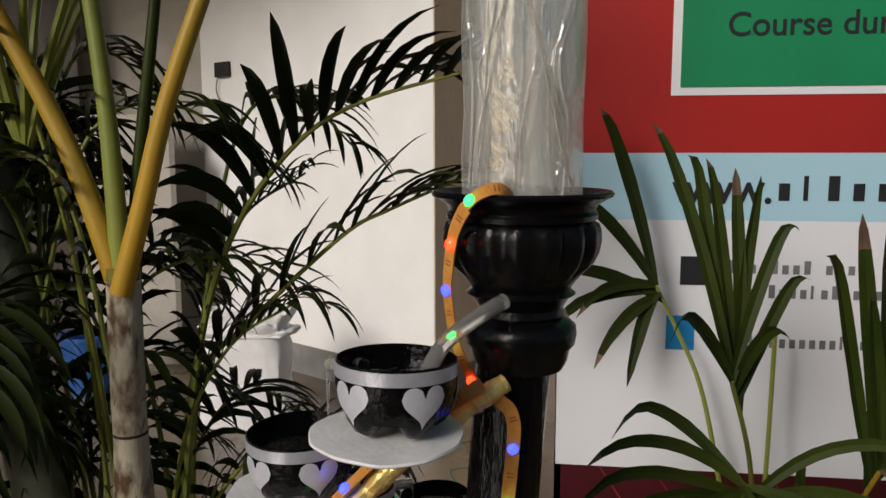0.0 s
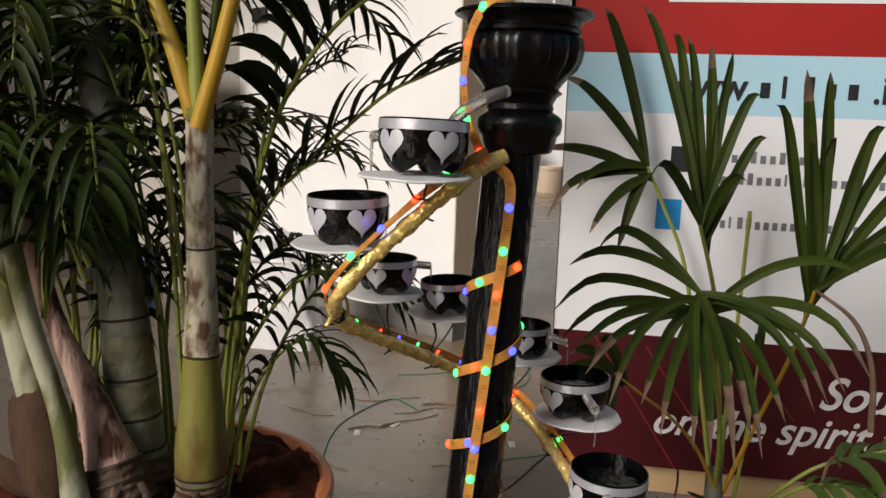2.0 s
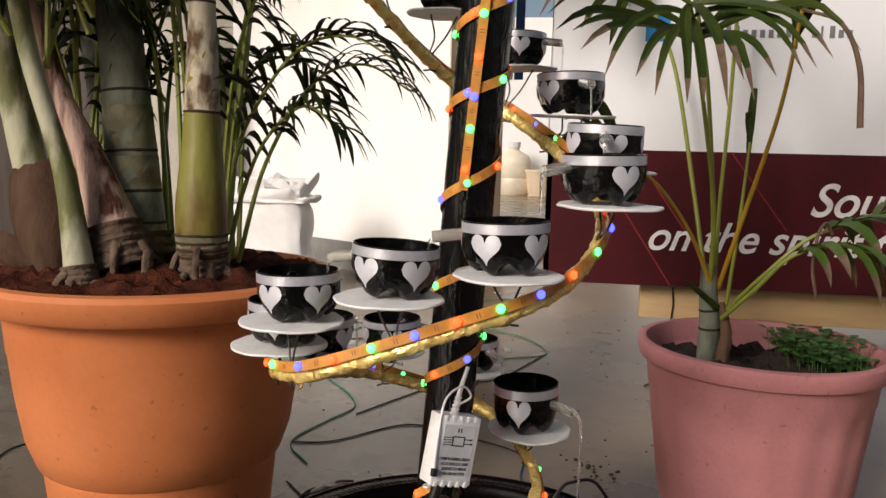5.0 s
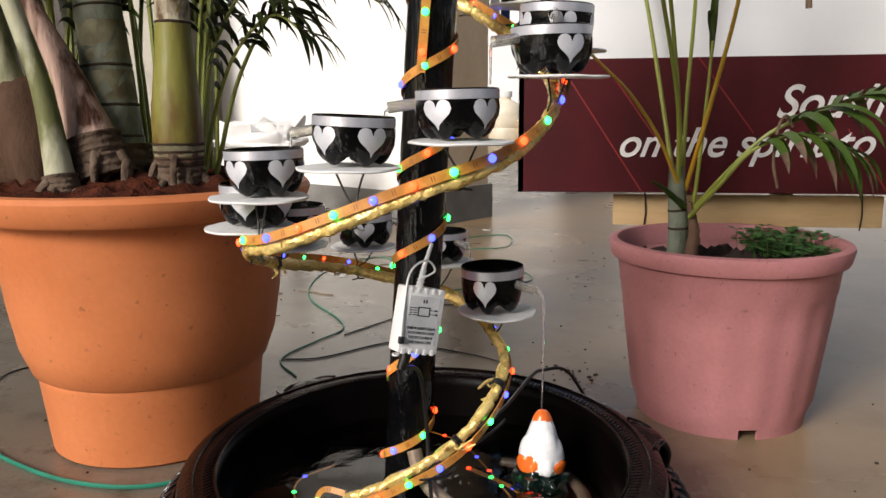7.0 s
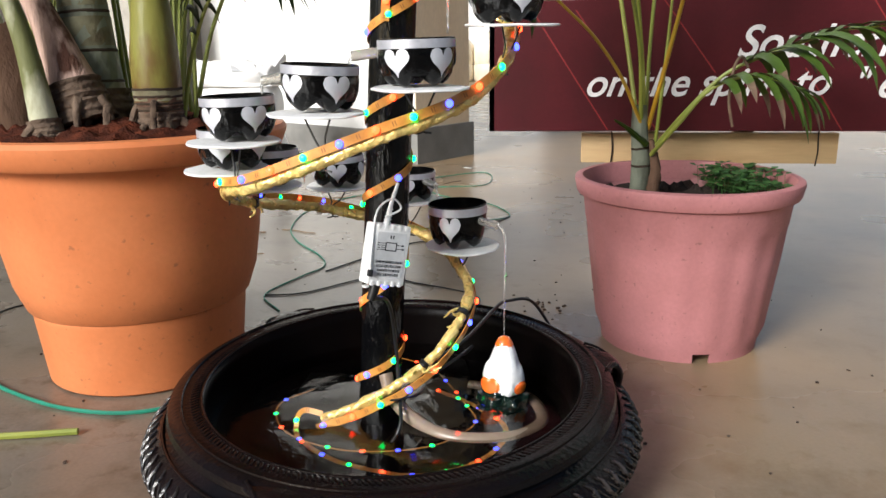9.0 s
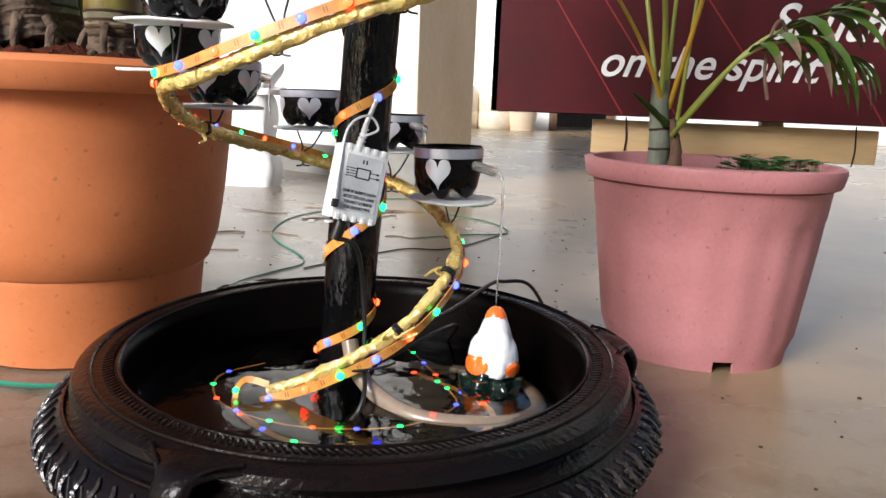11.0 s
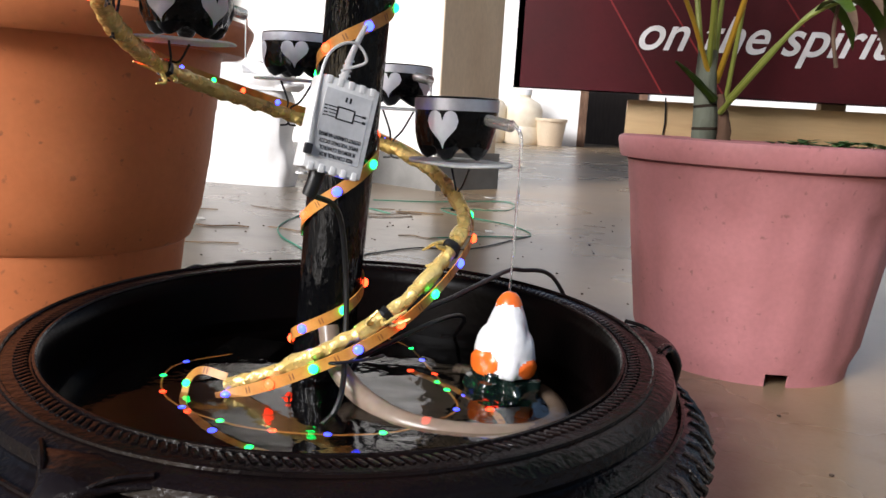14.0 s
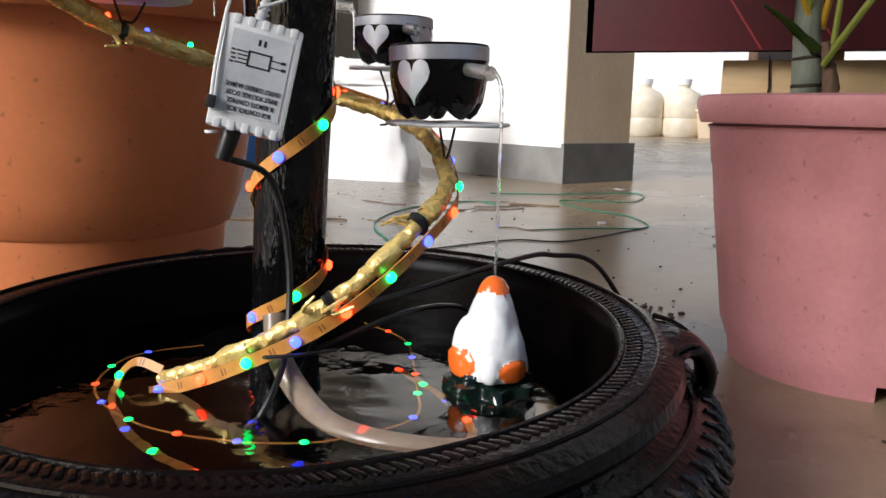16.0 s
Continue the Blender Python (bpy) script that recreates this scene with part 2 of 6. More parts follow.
PALETRUNK = mat("pale_trunk", (0.4, 0.39, 0.27), 0.6, second=(0.13, 0.135, 0.05), scale=20, amount=0.2, fine=120, bump=0.3, stretch=(1, 1, 0.4), spec=0.3)
HUSK = mat("brown_husk", (0.2, 0.12, 0.078), 0.8, second=(0.07, 0.037, 0.024), scale=16, amount=0.8, fine=110, bump=0.8, stretch=(1, 1, 0.3), spec=0.15)
ROOTDARK = mat("dark_root", (0.15, 0.105, 0.075), 0.85, second=(0.03, 0.018, 0.012), scale=30, amount=0.7, fine=120, bump=0.9, spec=0.15)
PALEBARK = mat("pale_grey_bark", (0.46, 0.41, 0.3), 0.65, second=(0.1, 0.06, 0.032), scale=34, amount=0.2, fine=150, bump=0.5, stretch=(1, 1, 0.5), spec=0.2)
RING = mat("trunk_ring", (0.05, 0.035, 0.024), 0.8, scale=30, fine=150, bump=0.5, spec=0.2)
PALEBAND = mat("pale_node_band", (0.235, 0.225, 0.14), 0.65, second=(0.09, 0.07, 0.04), scale=18, amount=0.6, fine=110, bump=0.4, spec=0.2)
PINKHUSK = mat("pinkish_husk", (0.46, 0.31, 0.25), 0.7, second=(0.1, 0.045, 0.03), scale=24, amount=0.2, fine=110, bump=0.8, stretch=(1.6, 1.6, 0.2), spec=0.2)
YELLOWSTEM = mat("yellow_stem", (0.5, 0.28, 0.022), 0.4, second=(0.36, 0.25, 0.03), scale=9, fine=90, bump=0.05, stretch=(1, 1, 0.3))
GREENSTEM = mat("green_stem", (0.28, 0.30, 0.05), 0.45, second=(0.18, 0.22, 0.04), scale=9, fine=90, bump=0.05, stretch=(1, 1, 0.3))
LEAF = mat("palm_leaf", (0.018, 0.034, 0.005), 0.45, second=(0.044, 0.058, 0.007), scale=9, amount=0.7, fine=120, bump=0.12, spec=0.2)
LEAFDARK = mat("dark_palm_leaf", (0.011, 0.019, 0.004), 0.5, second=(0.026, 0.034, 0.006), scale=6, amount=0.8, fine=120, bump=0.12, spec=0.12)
LEAFBRIGHT = mat("bright_palm_leaf", (0.06, 0.1, 0.015), 0.45, second=(0.04, 0.075, 0.012), scale=7, amount=0.8, fine=120, bump=0.12, spec=0.25)
DRYTIP = mat("dry_leaf_tip", (0.15, 0.095, 0.06), 0.8, second=(0.08, 0.05, 0.03), scale=30, fine=150)
CLOVER = mat("clover_leaf", (0.06, 0.15, 0.035), 0.5, scale=20)
VINYL_W = mat("white_vinyl", (0.80, 0.80, 0.81), 0.4, second=(0.77, 0.77, 0.78), scale=3, fine=200, bump=0.04, vary=0.02)
VINYL_R = mat("red_vinyl", (0.42, 0.022, 0.018), 0.4, second=(0.33, 0.016, 0.013), scale=2.5, fine=200, bump=0.04, vary=0.04)
VINYL_G = mat("green_vinyl", (0.012, 0.25, 0.10), 0.4, second=(0.008, 0.18, 0.07), scale=2.5, fine=200, bump=0.04, vary=0.04)
VINYL_B = mat("pale_blue_vinyl", (0.42, 0.66, 0.76), 0.4, second=(0.4, 0.63, 0.73), scale=3, fine=200, bump=0.04, vary=0.02)
VINYL_M = mat("maroon_vinyl", (0.085, 0.011, 0.015), 0.34, second=(0.04, 0.006, 0.008), scale=5, amount=0.9, fine=150, bump=0.05, spec=0.4)
STREAK = mat("red_streak", (0.26, 0.03, 0.03), 0.4, bump=0)
LETTERWHITE = mat("white_lettering", (0.82, 0.80, 0.78), 0.45, bump=0, vary=0.02)
ICONBLUE = mat("blue_icon", (0.02, 0.28, 0.62), 0.4, bump=0)
PINE = mat("pine_plank", (0.62, 0.45, 0.24), 0.6, second=(0.5, 0.33, 0.16), scale=9, amount=0.8, fine=70, bump=0.15, stretch=(0.25, 2, 2))
SACK = mat("white_woven_sack", (0.78, 0.77, 0.76), 0.6, second=(0.7, 0.69, 0.68), scale=12, fine=240, bump=0.3)
BLUEPLASTIC = mat("blue_plastic", (0.02, 0.09, 0.3), 0.4, scale=8)
BEIGEANDSHADE = mat("beige_board", (0.45, 0.42, 0.36), 0.7, second=(0.36, 0.33, 0.28), scale=4, fine=80)
JUGMAT = mat("cloudy_jug", (0.86, 0.77, 0.6), 0.4, second=(0.78, 0.67, 0.5), scale=8)
TWIG = mat("dry_twig", (0.16, 0.10, 0.055), 0.8, second=(0.25, 0.17, 0.09), scale=30)
CRUMB = mat("soil_crumb", (0.05, 0.03, 0.02), 0.9, scale=60)
PALEPAPER = mat("pale_scrap", (0.6, 0.58, 0.54), 0.7, scale=30)

# ---- building helpers ----
ORIGIN = {}
UP = Vector((0, 0, 1))


def thing(name, at, label, category, group="", kind=""):
    e = new(name)
    e.empty_display_size = 0.02
    e.location = at
    ORIGIN[e] = Vector(at)
    return tagged(e, label, category, group, kind)


def part(name, bm, material, parent, label=""):
    """One mesh under a thing or a part; bm is in world metres."""
    org = ORIGIN[parent]
    bm.transform(Matrix.Translation(-org))
    bmesh.ops.recalc_face_normals(bm, faces=bm.faces)
    me = bpy.data.meshes.new(name)
    bm.to_mesh(me)
    bm.free()
    for mm in (material if isinstance(material, (list, tuple)) else [material]):
        me.materials.append(mm)
    me.shade_smooth()
    me.set_sharp_from_angle(angle=radians(42))
    ob = new(name, me)
    ob.parent = parent
    ORIGIN[ob] = org
    return tagged(ob, label)


def solid(name, bm, material, at, label, category, group="", kind=""):
    """A top-level thing that is one mesh; bm is in world metres."""
    bm.transform(Matrix.Translation(-Vector(at)))
    bmesh.ops.recalc_face_normals(bm, faces=bm.faces)
    me = bpy.data.meshes.new(name)
    bm.to_mesh(me)
    bm.free()
    for mm in (material if isinstance(material, (list, tuple)) else [material]):
        me.materials.append(mm)
    me.shade_smooth()
    me.set_sharp_from_angle(angle=radians(42))
    ob = new(name, me)
    ob.location = at
    ORIGIN[ob] = Vector(at)
    return tagged(ob, label, category, group, kind)


def lathe(profile, centre, n=48, wobble=None, bm=None):
    """Turns (radius, height) pairs round the vertical through centre. wobble(angle, i) gives (dr, dz)."""
    bm = bm or bmesh.new()
    rings = []
    for i, (r, z) in enumerate(profile):
        if r < 1e-6:
            rings.append([bm.verts.new((centre[0], centre[1], centre[2] + z))])
            continue
        ring = []
        for k in range(n):
            a = 2 * math.pi * k / n
            dr, dz = wobble(a, i) if wobble else (0, 0)
            ring.append(bm.verts.new((centre[0] + (r + dr) * math.cos(a), centre[1] + (r + dr) * math.sin(a), centre[2] + z + dz)))
        rings.append(ring)
    for a, b in zip(rings, rings[1:]):
        for k in range(n):
            if len(a) == 1 and len(b) == 1:
                continue
            if len(a) == 1:
                bm.faces.new((a[0], b[k], b[(k + 1) % n]))
            elif len(b) == 1:
                bm.faces.new((a[k], a[(k + 1) % n], b[0]))
            else:
                bm.faces.new((a[k], a[(k + 1) % n], b[(k + 1) % n], b[k]))
    return bm


def smooth(points, per=8):
    """A smooth line through the points (Catmull-Rom)."""
    p = [Vector(q) for q in points]
    p = [2 * p[0] - p[1]] + p + [2 * p[-1] - p[-2]]
    out = []
    for i in range(1, len(p) - 2):
        a, b, c, d = p[i - 1:i + 3]
        for k in range(per):
            t = k / per
            out.append(0.5 * (2 * b + (c - a) * t + (2 * a - 5 * b + 4 * c - d) * t * t + (3 * b - a - 3 * c + d) * t ** 3))
    out.append(p[-2])
    return out


def tube(line, radius, n=8, bm=None, caps=True, rough=0.0, seed=1):
    """A round tube along a line; radius may be a function of 0..1."""
    bm = bm or bmesh.new()
    rnd = random.Random(seed)
    prev, rings = None, []
    for i, p in enumerate(line):
        t = (line[min(i + 1, len(line) - 1)] - line[max(i - 1, 0)]).normalized()
        if prev is None:
            prev = t.orthogonal().normalized()
        prev = (prev - t * prev.dot(t)).normalized()
        side = t.cross(prev)
        r = radius(i / (len(line) - 1)) if callable(radius) else radius
        rings.append([bm.verts.new(p + (prev * math.cos(2 * math.pi * k / n) + side * math.sin(2 * math.pi * k / n)) * r * (1 + rough * (rnd.random() - 0.5))) for k in range(n)])
    for a, b in zip(rings, rings[1:]):
        for k in range(n):
            bm.faces.new((a[k], a[(k + 1) % n], b[(k + 1) % n], b[k]))
    if caps:
        bm.faces.new(rings[0])
        bm.faces.new(rings[-1])
    return bm


def ribbon(line, outward, width, thick, bm=None):
    """A flat band along a line; outward(p, i) is the way its face looks."""
    bm = bm or bmesh.new()
    rows = []
    for i, p in enumerate(line):
        t = (line[min(i + 1, len(line) - 1)] - line[max(i - 1, 0)]).normalized()
        o = outward(p, i)
        o = (o - t * o.dot(t)).normalized()
        s = t.cross(o) * width / 2
        rows.append([bm.verts.new(q) for q in (p - s, p + s, p + s + o * thick, p - s + o * thick)])
    for a, b in zip(rows, rows[1:]):
        for k in range(4):
            bm.faces.new((a[k], a[(k + 1) % 4], b[(k + 1) % 4], b[k]))
    bm.faces.new(rows[0])
    bm.faces.new(rows[-1])
    return bm


def box(lo, hi, bevel=0.0, bm=None, turn=None):
    """A box from corner lo to corner hi, its edges rounded by bevel; turn moves it afterwards."""
    own = bmesh.new()
    bmesh.ops.create_cube(own, size=1)
    lo, hi = Vector(lo), Vector(hi)
    for v in own.verts:
        v.co = Vector([lo[k] + (v.co[k] + 0.5) * (hi[k] - lo[k]) for k in range(3)])
    if bevel:
        bmesh.ops.bevel(own, geom=own.edges[:], offset=bevel, segments=2, affect="EDGES", profile=0.6)
    if turn is not None:
        own.transform(turn)
    if bm is None:
        return own
    me = bpy.data.meshes.new("tmp")
    own.to_mesh(me)
    own.free()
    bm.from_mesh(me)
    bpy.data.meshes.remove(me)
    return bm


def lettering(text, size, at, turn, depth=0.0006, shear=0.0, fat=0.0, width=None):
    """The mesh of a line of text in Blender's own font; its lower left corner at the given place."""
    cu = bpy.data.curves.new("text", "FONT")
    cu.body, cu.size, cu.shear, cu.extrude, cu.offset = text, size, shear, depth, fat
    ob = bpy.data.objects.new("text", cu)
    scene.collection.objects.link(ob)
    me = bpy.data.meshes.new_from_object(ob.evaluated_get(bpy.context.evaluated_depsgraph_get()))
    bm = bmesh.new()
    bm.from_mesh(me)
    bpy.data.objects.remove(ob)
    bpy.data.curves.remove(cu)
    bpy.data.meshes.remove(me)
    if width:
        x1 = max(v.co.x for v in bm.verts)
        for v in bm.verts:
            v.co.x *= width / x1
    bm.transform(Matrix.Translation(at) @ turn)
    return bm


def bars(pattern, x0, x1, z, xh, tall, y):
    """Plain upright bars in place of writing: t tall, x low, g hanging, . dot, space."""
    bm = bmesh.new()
    step = (x1 - x0) / len(pattern)
    for i, c in enumerate(pattern):
        if c == " ":
            continue
        top = {"t": tall, "x": xh, "g": xh, ".": xh * 0.25, "i": tall}[c]
        low = -xh * 0.35 if c == "g" else 0
        a = x0 + i * step
        w = step * (0.34 if c in ".i" else 0.74)
        bar = box((a, y - 0.0012, z + low), (a + w, y, z + top), bm=bm)
    return bm

# ---- setting ----
def quad_sheet(x0, x1, y0, y1, z, n):
    bm = bmesh.new()
    bmesh.ops.create_grid(bm, x_segments=n, y_segments=n, size=0.5)
    for v in bm.verts:
        v.co = Vector((x0 + (v.co.x + 0.5) * (x1 - x0), y0 + (v.co.y + 0.5) * (y1 - y0), z))
    return bm


solid("floor", quad_sheet(-150, 150, -150, 150, 0.0, 4), CONCRETE, (0, 0, 0), "worn, dusty grey cement floor with stains and painted-in warm light", "floor", kind="structure")
# Unseen slab, added to shape how sky and sun reach the back.
solid("ceiling", box((-9, 2.7, 3.1), (9, 6.8, 3.3)), CEILING, (0, 8, 3.1), "unseen pale ceiling slab, added to shape the light", "ceiling", kind="structure")

CORNER = Vector((-0.475, 4.03, 0))
D1, D2 = Vector((-0.85, 0.527, 0)).normalized(), Vector((0.527, 0.85, 0)).normalized()


def wall_between(a, b, thick, z0, z1, side):
    """A straight wall from a to b; its thickness lies on the given side."""
    bm = bmesh.new()
    a, b = Vector(a), Vector(b)
    low = [a, b, b + side * thick, a + side * thick]
    v0 = [bm.verts.new((p.x, p.y, z0)) for p in low]
    v1 = [bm.verts.new((p.x, p.y, z1)) for p in low]
    bm.faces.new(v0), bm.faces.new(v1)
    for k in range(4):
        bm.faces.new((v0[k], v0[(k + 1) % 4], v1[(k + 1) % 4], v1[k]))
    return bm


P_END = CORNER + D2 * 0.47
W_END = CORNER + D1 * 1.9
solid("wall_north", wall_between(CORNER + D1 * 0.004, W_END, 0.44, 0, 3.1, D2), WHITEWASH, CORNER, "bright whitewashed wall above a grey cement skirting", "wall", kind="structure")
solid("pillar", wall_between(CORNER + D2 * 0.004, P_END, 0.12, 0, 3.1, D1), PLASTER, CORNER, "stained beige plaster end of the white wall", "pillar", kind="structure")
solid("skirting", wall_between(CORNER - D2 * 0.012 + D1 * 0.002, W_END - D2 * 0.012, 0.012, 0, 0.17, D2), SKIRTING, CORNER, "grey cement skirting along the white wall", "skirting", kind="structure")
solid("pillar_plinth", wall_between(CORNER - D2 * 0.014 - D1 * 0.02, P_END + D2 * 0.02 - D1 * 0.02, 0.02, 0, 0.19, D1), SKIRTING, CORNER, "dark grey cement plinth round the pillar", "plinth", kind="structure")
# Darker board colour on both recess walls stands in for their shade.
solid("wall_recess", wall_between((-1.95, 5.1, 0), (-9, 4.9, 0), 0.3, 0, 3.1, Vector((0, 1, 0))), BEIGEANDSHADE, (-4, 5, 0), "wall behind the palms, shade put into its colour", "wall", kind="structure")
solid("wall_recess_side", wall_between(W_END, (-1.95, 5.1, 0), 0.2, 0, 3.1, Vector((1, 0.3, 0)).normalized()), BEIGEANDSHADE, (-2, 5, 0), "return of the white wall, shade put into its colour", "wall", kind="structure")
solid("wall_far", box((-9, 14.2, 0), (0.2, 14.5, 3.1)), WHITEWASH, (-4, 14.2, 0), "far whitewashed wall with worn lower part", "wall", kind="structure")
solid("wall_far_end", box((1.25, 14.2, 0), (9, 14.5, 3.1)), WHITEWASH, (5, 14.2, 0), "far whitewashed wall beside the dark doorway", "wall", kind="structure")
solid("wall_far_lintel", box((0.2, 14.2, 2.15), (1.25, 14.5, 3.1)), WHITEWASH, (0.7, 14.2, 2.15), "whitewashed wall over the far doorway", "wall", kind="structure")
# Not in view: added to close the left side against the sky.
solid("wall_west", box((-9.2, 2.0, 0), (-9, 14.5, 3.1)), WHITEWASH, (-9, 5, 0), "unseen side wall, added to close off the left", "wall", kind="structure")
# Unseen wall, added so black surfaces reflect something dark and fill drops.
solid("wall_south", box((-2.0, -5.3, 0), (4.2, -5.0, 4.2)), PLASTER, (1, -5.2, 0), "unseen plaster wall added behind the camera to darken reflections", "wall", kind="structure")
# No room is built here: a dark backing gives the doorway its shade.
dark = solid("store_room", wall_between((0.0, 17.0, 0), (3.0, 17.0, 0), 0.2, 0, 3.1, Vector((0, 1, 0))), OPENINGDARK, (1, 17, 0), "dark backing behind the far doorway, its shade put into the colour", "wall", kind="structure")
door = thing("door_1", (0.2, 14.15, 0), "brown wooden frame of an open dark doorway", "door", kind="structure")
part("jamb", box((0.16, 14.13, 0), (0.3, 14.22, 2.15), 0.01), HUSK, door)
part("jamb", box((1.15, 14.13, 0), (1.29, 14.22, 2.15), 0.01), HUSK, door)
part("head", box((0.16, 14.13, 2.15), (1.29, 14.22, 2.29), 0.01), HUSK, door)

# board stack, and dark panels standing in for an opening, behind the palms
rd = thing("board_stack", (-2.45, 4.85, 0), "beige board panels leaning against the shaded wall", "boards")
part("panel", box((-2.75, 4.72, 0), (-2.2, 4.8, 1.5), 0.006, turn=None), BEIGEANDSHADE, rd)
part("panel", box((-2.62, 4.62, 0), (-2.12, 4.69, 1.36), 0.006), BEIGEANDSHADE, rd)
sh = thing("dark_shutter", (-3.4, 4.85, 0), "dark panels in place of a dark opening in the wall", "shutter")
part("leaf", box((-4.4, 4.84, 0.0), (-3.6, 4.89, 2.6), 0.008), OPENINGDARK, sh)
part("leaf", box((-3.58, 4.84, 0.0), (-2.8, 4.89, 2.6), 0.008), OPENINGDARK, sh)

so = thing("wall_socket", CORNER + D1 * 1.66 - D2 * 0.01 + UP * 1.77, "black electric socket box with a loose wire on the white wall", "socket")
base = CORNER + D1 * 1.66 + UP * 1.77
frame_m = Matrix.Translation(base) @ Matrix(((D1.x, D2.x, 0, 0), (D1.y, D2.y, 0, 0), (0, 0, 1, 0), (0, 0, 0, 1)))
part("box", box((-0.07, -0.025, -0.045), (0.07, -0.001, 0.045), 0.006, turn=frame_m), INK, so)
part("wire", tube(smooth([frame_m @ Vector(q) for q in ((0.04, -0.02, -0.04), (0.06, -0.02, -0.12), (0.03, -0.01, -0.2), (-0.02, -0.01, -0.26))]), 0.004, 5), TWIG, so)


def sack(at, w, d, h, crumple=1.0):
    """A standing cloth sack with a slumped top and creased sides."""
    bm = bmesh.new()
    n, rows, rings = 40, 16, []
    for j in range(rows + 1):
        s = j / rows
        ring = []
        for k in range(n):
            a = 2 * math.pi * k / n
            c, q = math.cos(a), math.sin(a)
            e = 0.45
            x = math.copysign(abs(c) ** e, c) * w / 2 * (1 - 0.22 * s ** 2)
            y = math.copysign(abs(q) ** e, q) * d / 2 * (1 - 0.15 * s)
            f = noise.noise(Vector((x * 9, y * 9, s * 3))) * 0.025 + noise.noise(Vector((x * 30, y * 30, s * 6))) * 0.012
            f *= crumple
            ring.append(bm.verts.new((at[0] + x * (1 + f * 3), at[1] + y * (1 + f * 4), at[2] + s * h + f * s)))
        rings.append(ring)
    for a, b in zip(rings, rings[1:]):
        for k in range(n):
            bm.faces.new((a[k], a[(k + 1) % n], b[(k + 1) % n], b[k]))
    top = bm.verts.new((at[0], at[1], at[2] + h * 1.02))
    for k in range(n):
        bm.faces.new((rings[-1][k], rings[-1][(k + 1) % n], top))
    return bm


sk = thing("sack", (-1.32, 3.72, 0), "white woven sack standing by the skirting", "sack")
part("body", sack((-1.33, 3.72, 0.0), 0.45, 0.2, 0.46, 1.3), SACK, sk)
part("folded_top", sack((-1.32, 3.71, 0.44), 0.44, 0.18, 0.11, 3.2), SACK, sk, "crumpled folded mouth of the sack")
bk = thing("blue_bucket", (-2.35, 4.1, 0), "blue plastic bucket on the floor behind the palms", "bucket")
part("body", lathe([(0, 0.004), (0.12, 0.0), (0.155, 0.3), (0.165, 0.3), (0.165, 0.32), (0.15, 0.32), (0.115, 0.02), (0, 0.02)], (-2.35, 4.1, 0), 28), BLUEPLASTIC, bk)
part("handle", tube(smooth([(-2.51, 4.1, 0.3), (-2.45, 4.05, 0.2), (-2.35, 3.94, 0.17), (-2.25, 4.05, 0.2), (-2.19, 4.1, 0.3)]), 0.004, 5), WHITEPLASTIC, bk)
cu = thing("striped_curtain", (-0.6, 6.6, 3.1), "blue and white plastic strips hanging from the ceiling", "curtain")
for i in range(9):
    x = -1.0 + i * 0.085
    part("strip", box((x, 6.6, 1.32), (x + 0.075, 6.61, 3.1), 0.002), WHITEPLASTIC if i % 3 == 1 else BLUEPLASTIC, cu)


def jug(at, h):
    r = h * 0.36
    t = thing("water_jug", at, "cloudy plastic water jug on the floor by the far wall", "jug", "jugs by the far wall")
    part("body", lathe([(0, 0), (r * 0.9, 0), (r, h * 0.06), (r, h * 0.3), (r * 0.95, h * 0.34), (r, h * 0.38), (r, h * 0.68), (r * 0.8, h * 0.8), (r * 0.3, h * 0.9), (r * 0.3, h)], at, 24), JUGMAT, t)
    part("cap", lathe([(r * 0.36, h * 0.95), (r * 0.36, h * 1.06), (0, h * 1.06)], at, 16), WHITEPLASTIC, t)
    return t


jug((-1.35, 13.6, 0), 0.86)
jug((-0.75, 13.65, 0), 0.86)
tb = thing("beige_tub", (-0.28, 13.5, 0), "small beige tub on the floor by the far doorway", "tub")
part("body", lathe([(0, 0), (0.2, 0), (0.25, 0.4), (0.27, 0.4), (0.27, 0.45), (0.23, 0.45), (0.18, 0.03), (0, 0.03)], (-0.28, 13.5, 0), 24), PLASTER, tb)

# ---- banner ----
BY = 1.70
bn = thing("banner", (0.9, BY, 0.43), "large printed vinyl banner in red, pale blue, white and maroon", "banner")
X0, X1 = 0.088, 2.1


def sheet(name, x0, x1, z0, z1, lift, material, label=""):
    return part(name, box((x0, BY - lift, z0), (x1, BY - lift + 0.002, z1)), material, bn, label)


wavy = bmesh.new()
cols, rows_ = 40, 30
grid = [[wavy.verts.new((X0 + (X1 - X0) * i / cols, BY + 0.004, 0.43 + 1.6 * j / rows_)) for i in range(cols + 1)] for j in range(rows_ + 1)]
for j in range(rows_):
    for i in range(cols):
        wavy.faces.new((grid[j][i], grid[j][i + 1], grid[j + 1][i + 1], grid[j + 1][i]))
bmesh.ops.solidify(wavy, geom=wavy.faces[:], thickness=0.003)
part("backing", wavy, VINYL_W, bn, "white vinyl sheet")
sheet("red_field", X0 + 0.008, X1, 1.298, 2.03, 0.003, VINYL_R, "plain red printed field")
sheet("blue_band", X0 + 0.002, X1, 1.181, 1.298, 0.003, VINYL_B, "pale blue printed band")
sheet("white_field", X0 + 0.002, X1, 0.722, 1.181, 0.003, VINYL_W, "white printed field")
sheet("maroon_field", X0 + 0.012, X1, 0.432, 0.722, 0.003, VINYL_M, "dark maroon printed field")
sheet("white_border", 0.276, X1 - 0.1, 1.396, 2.0, 0.005, VINYL_W)
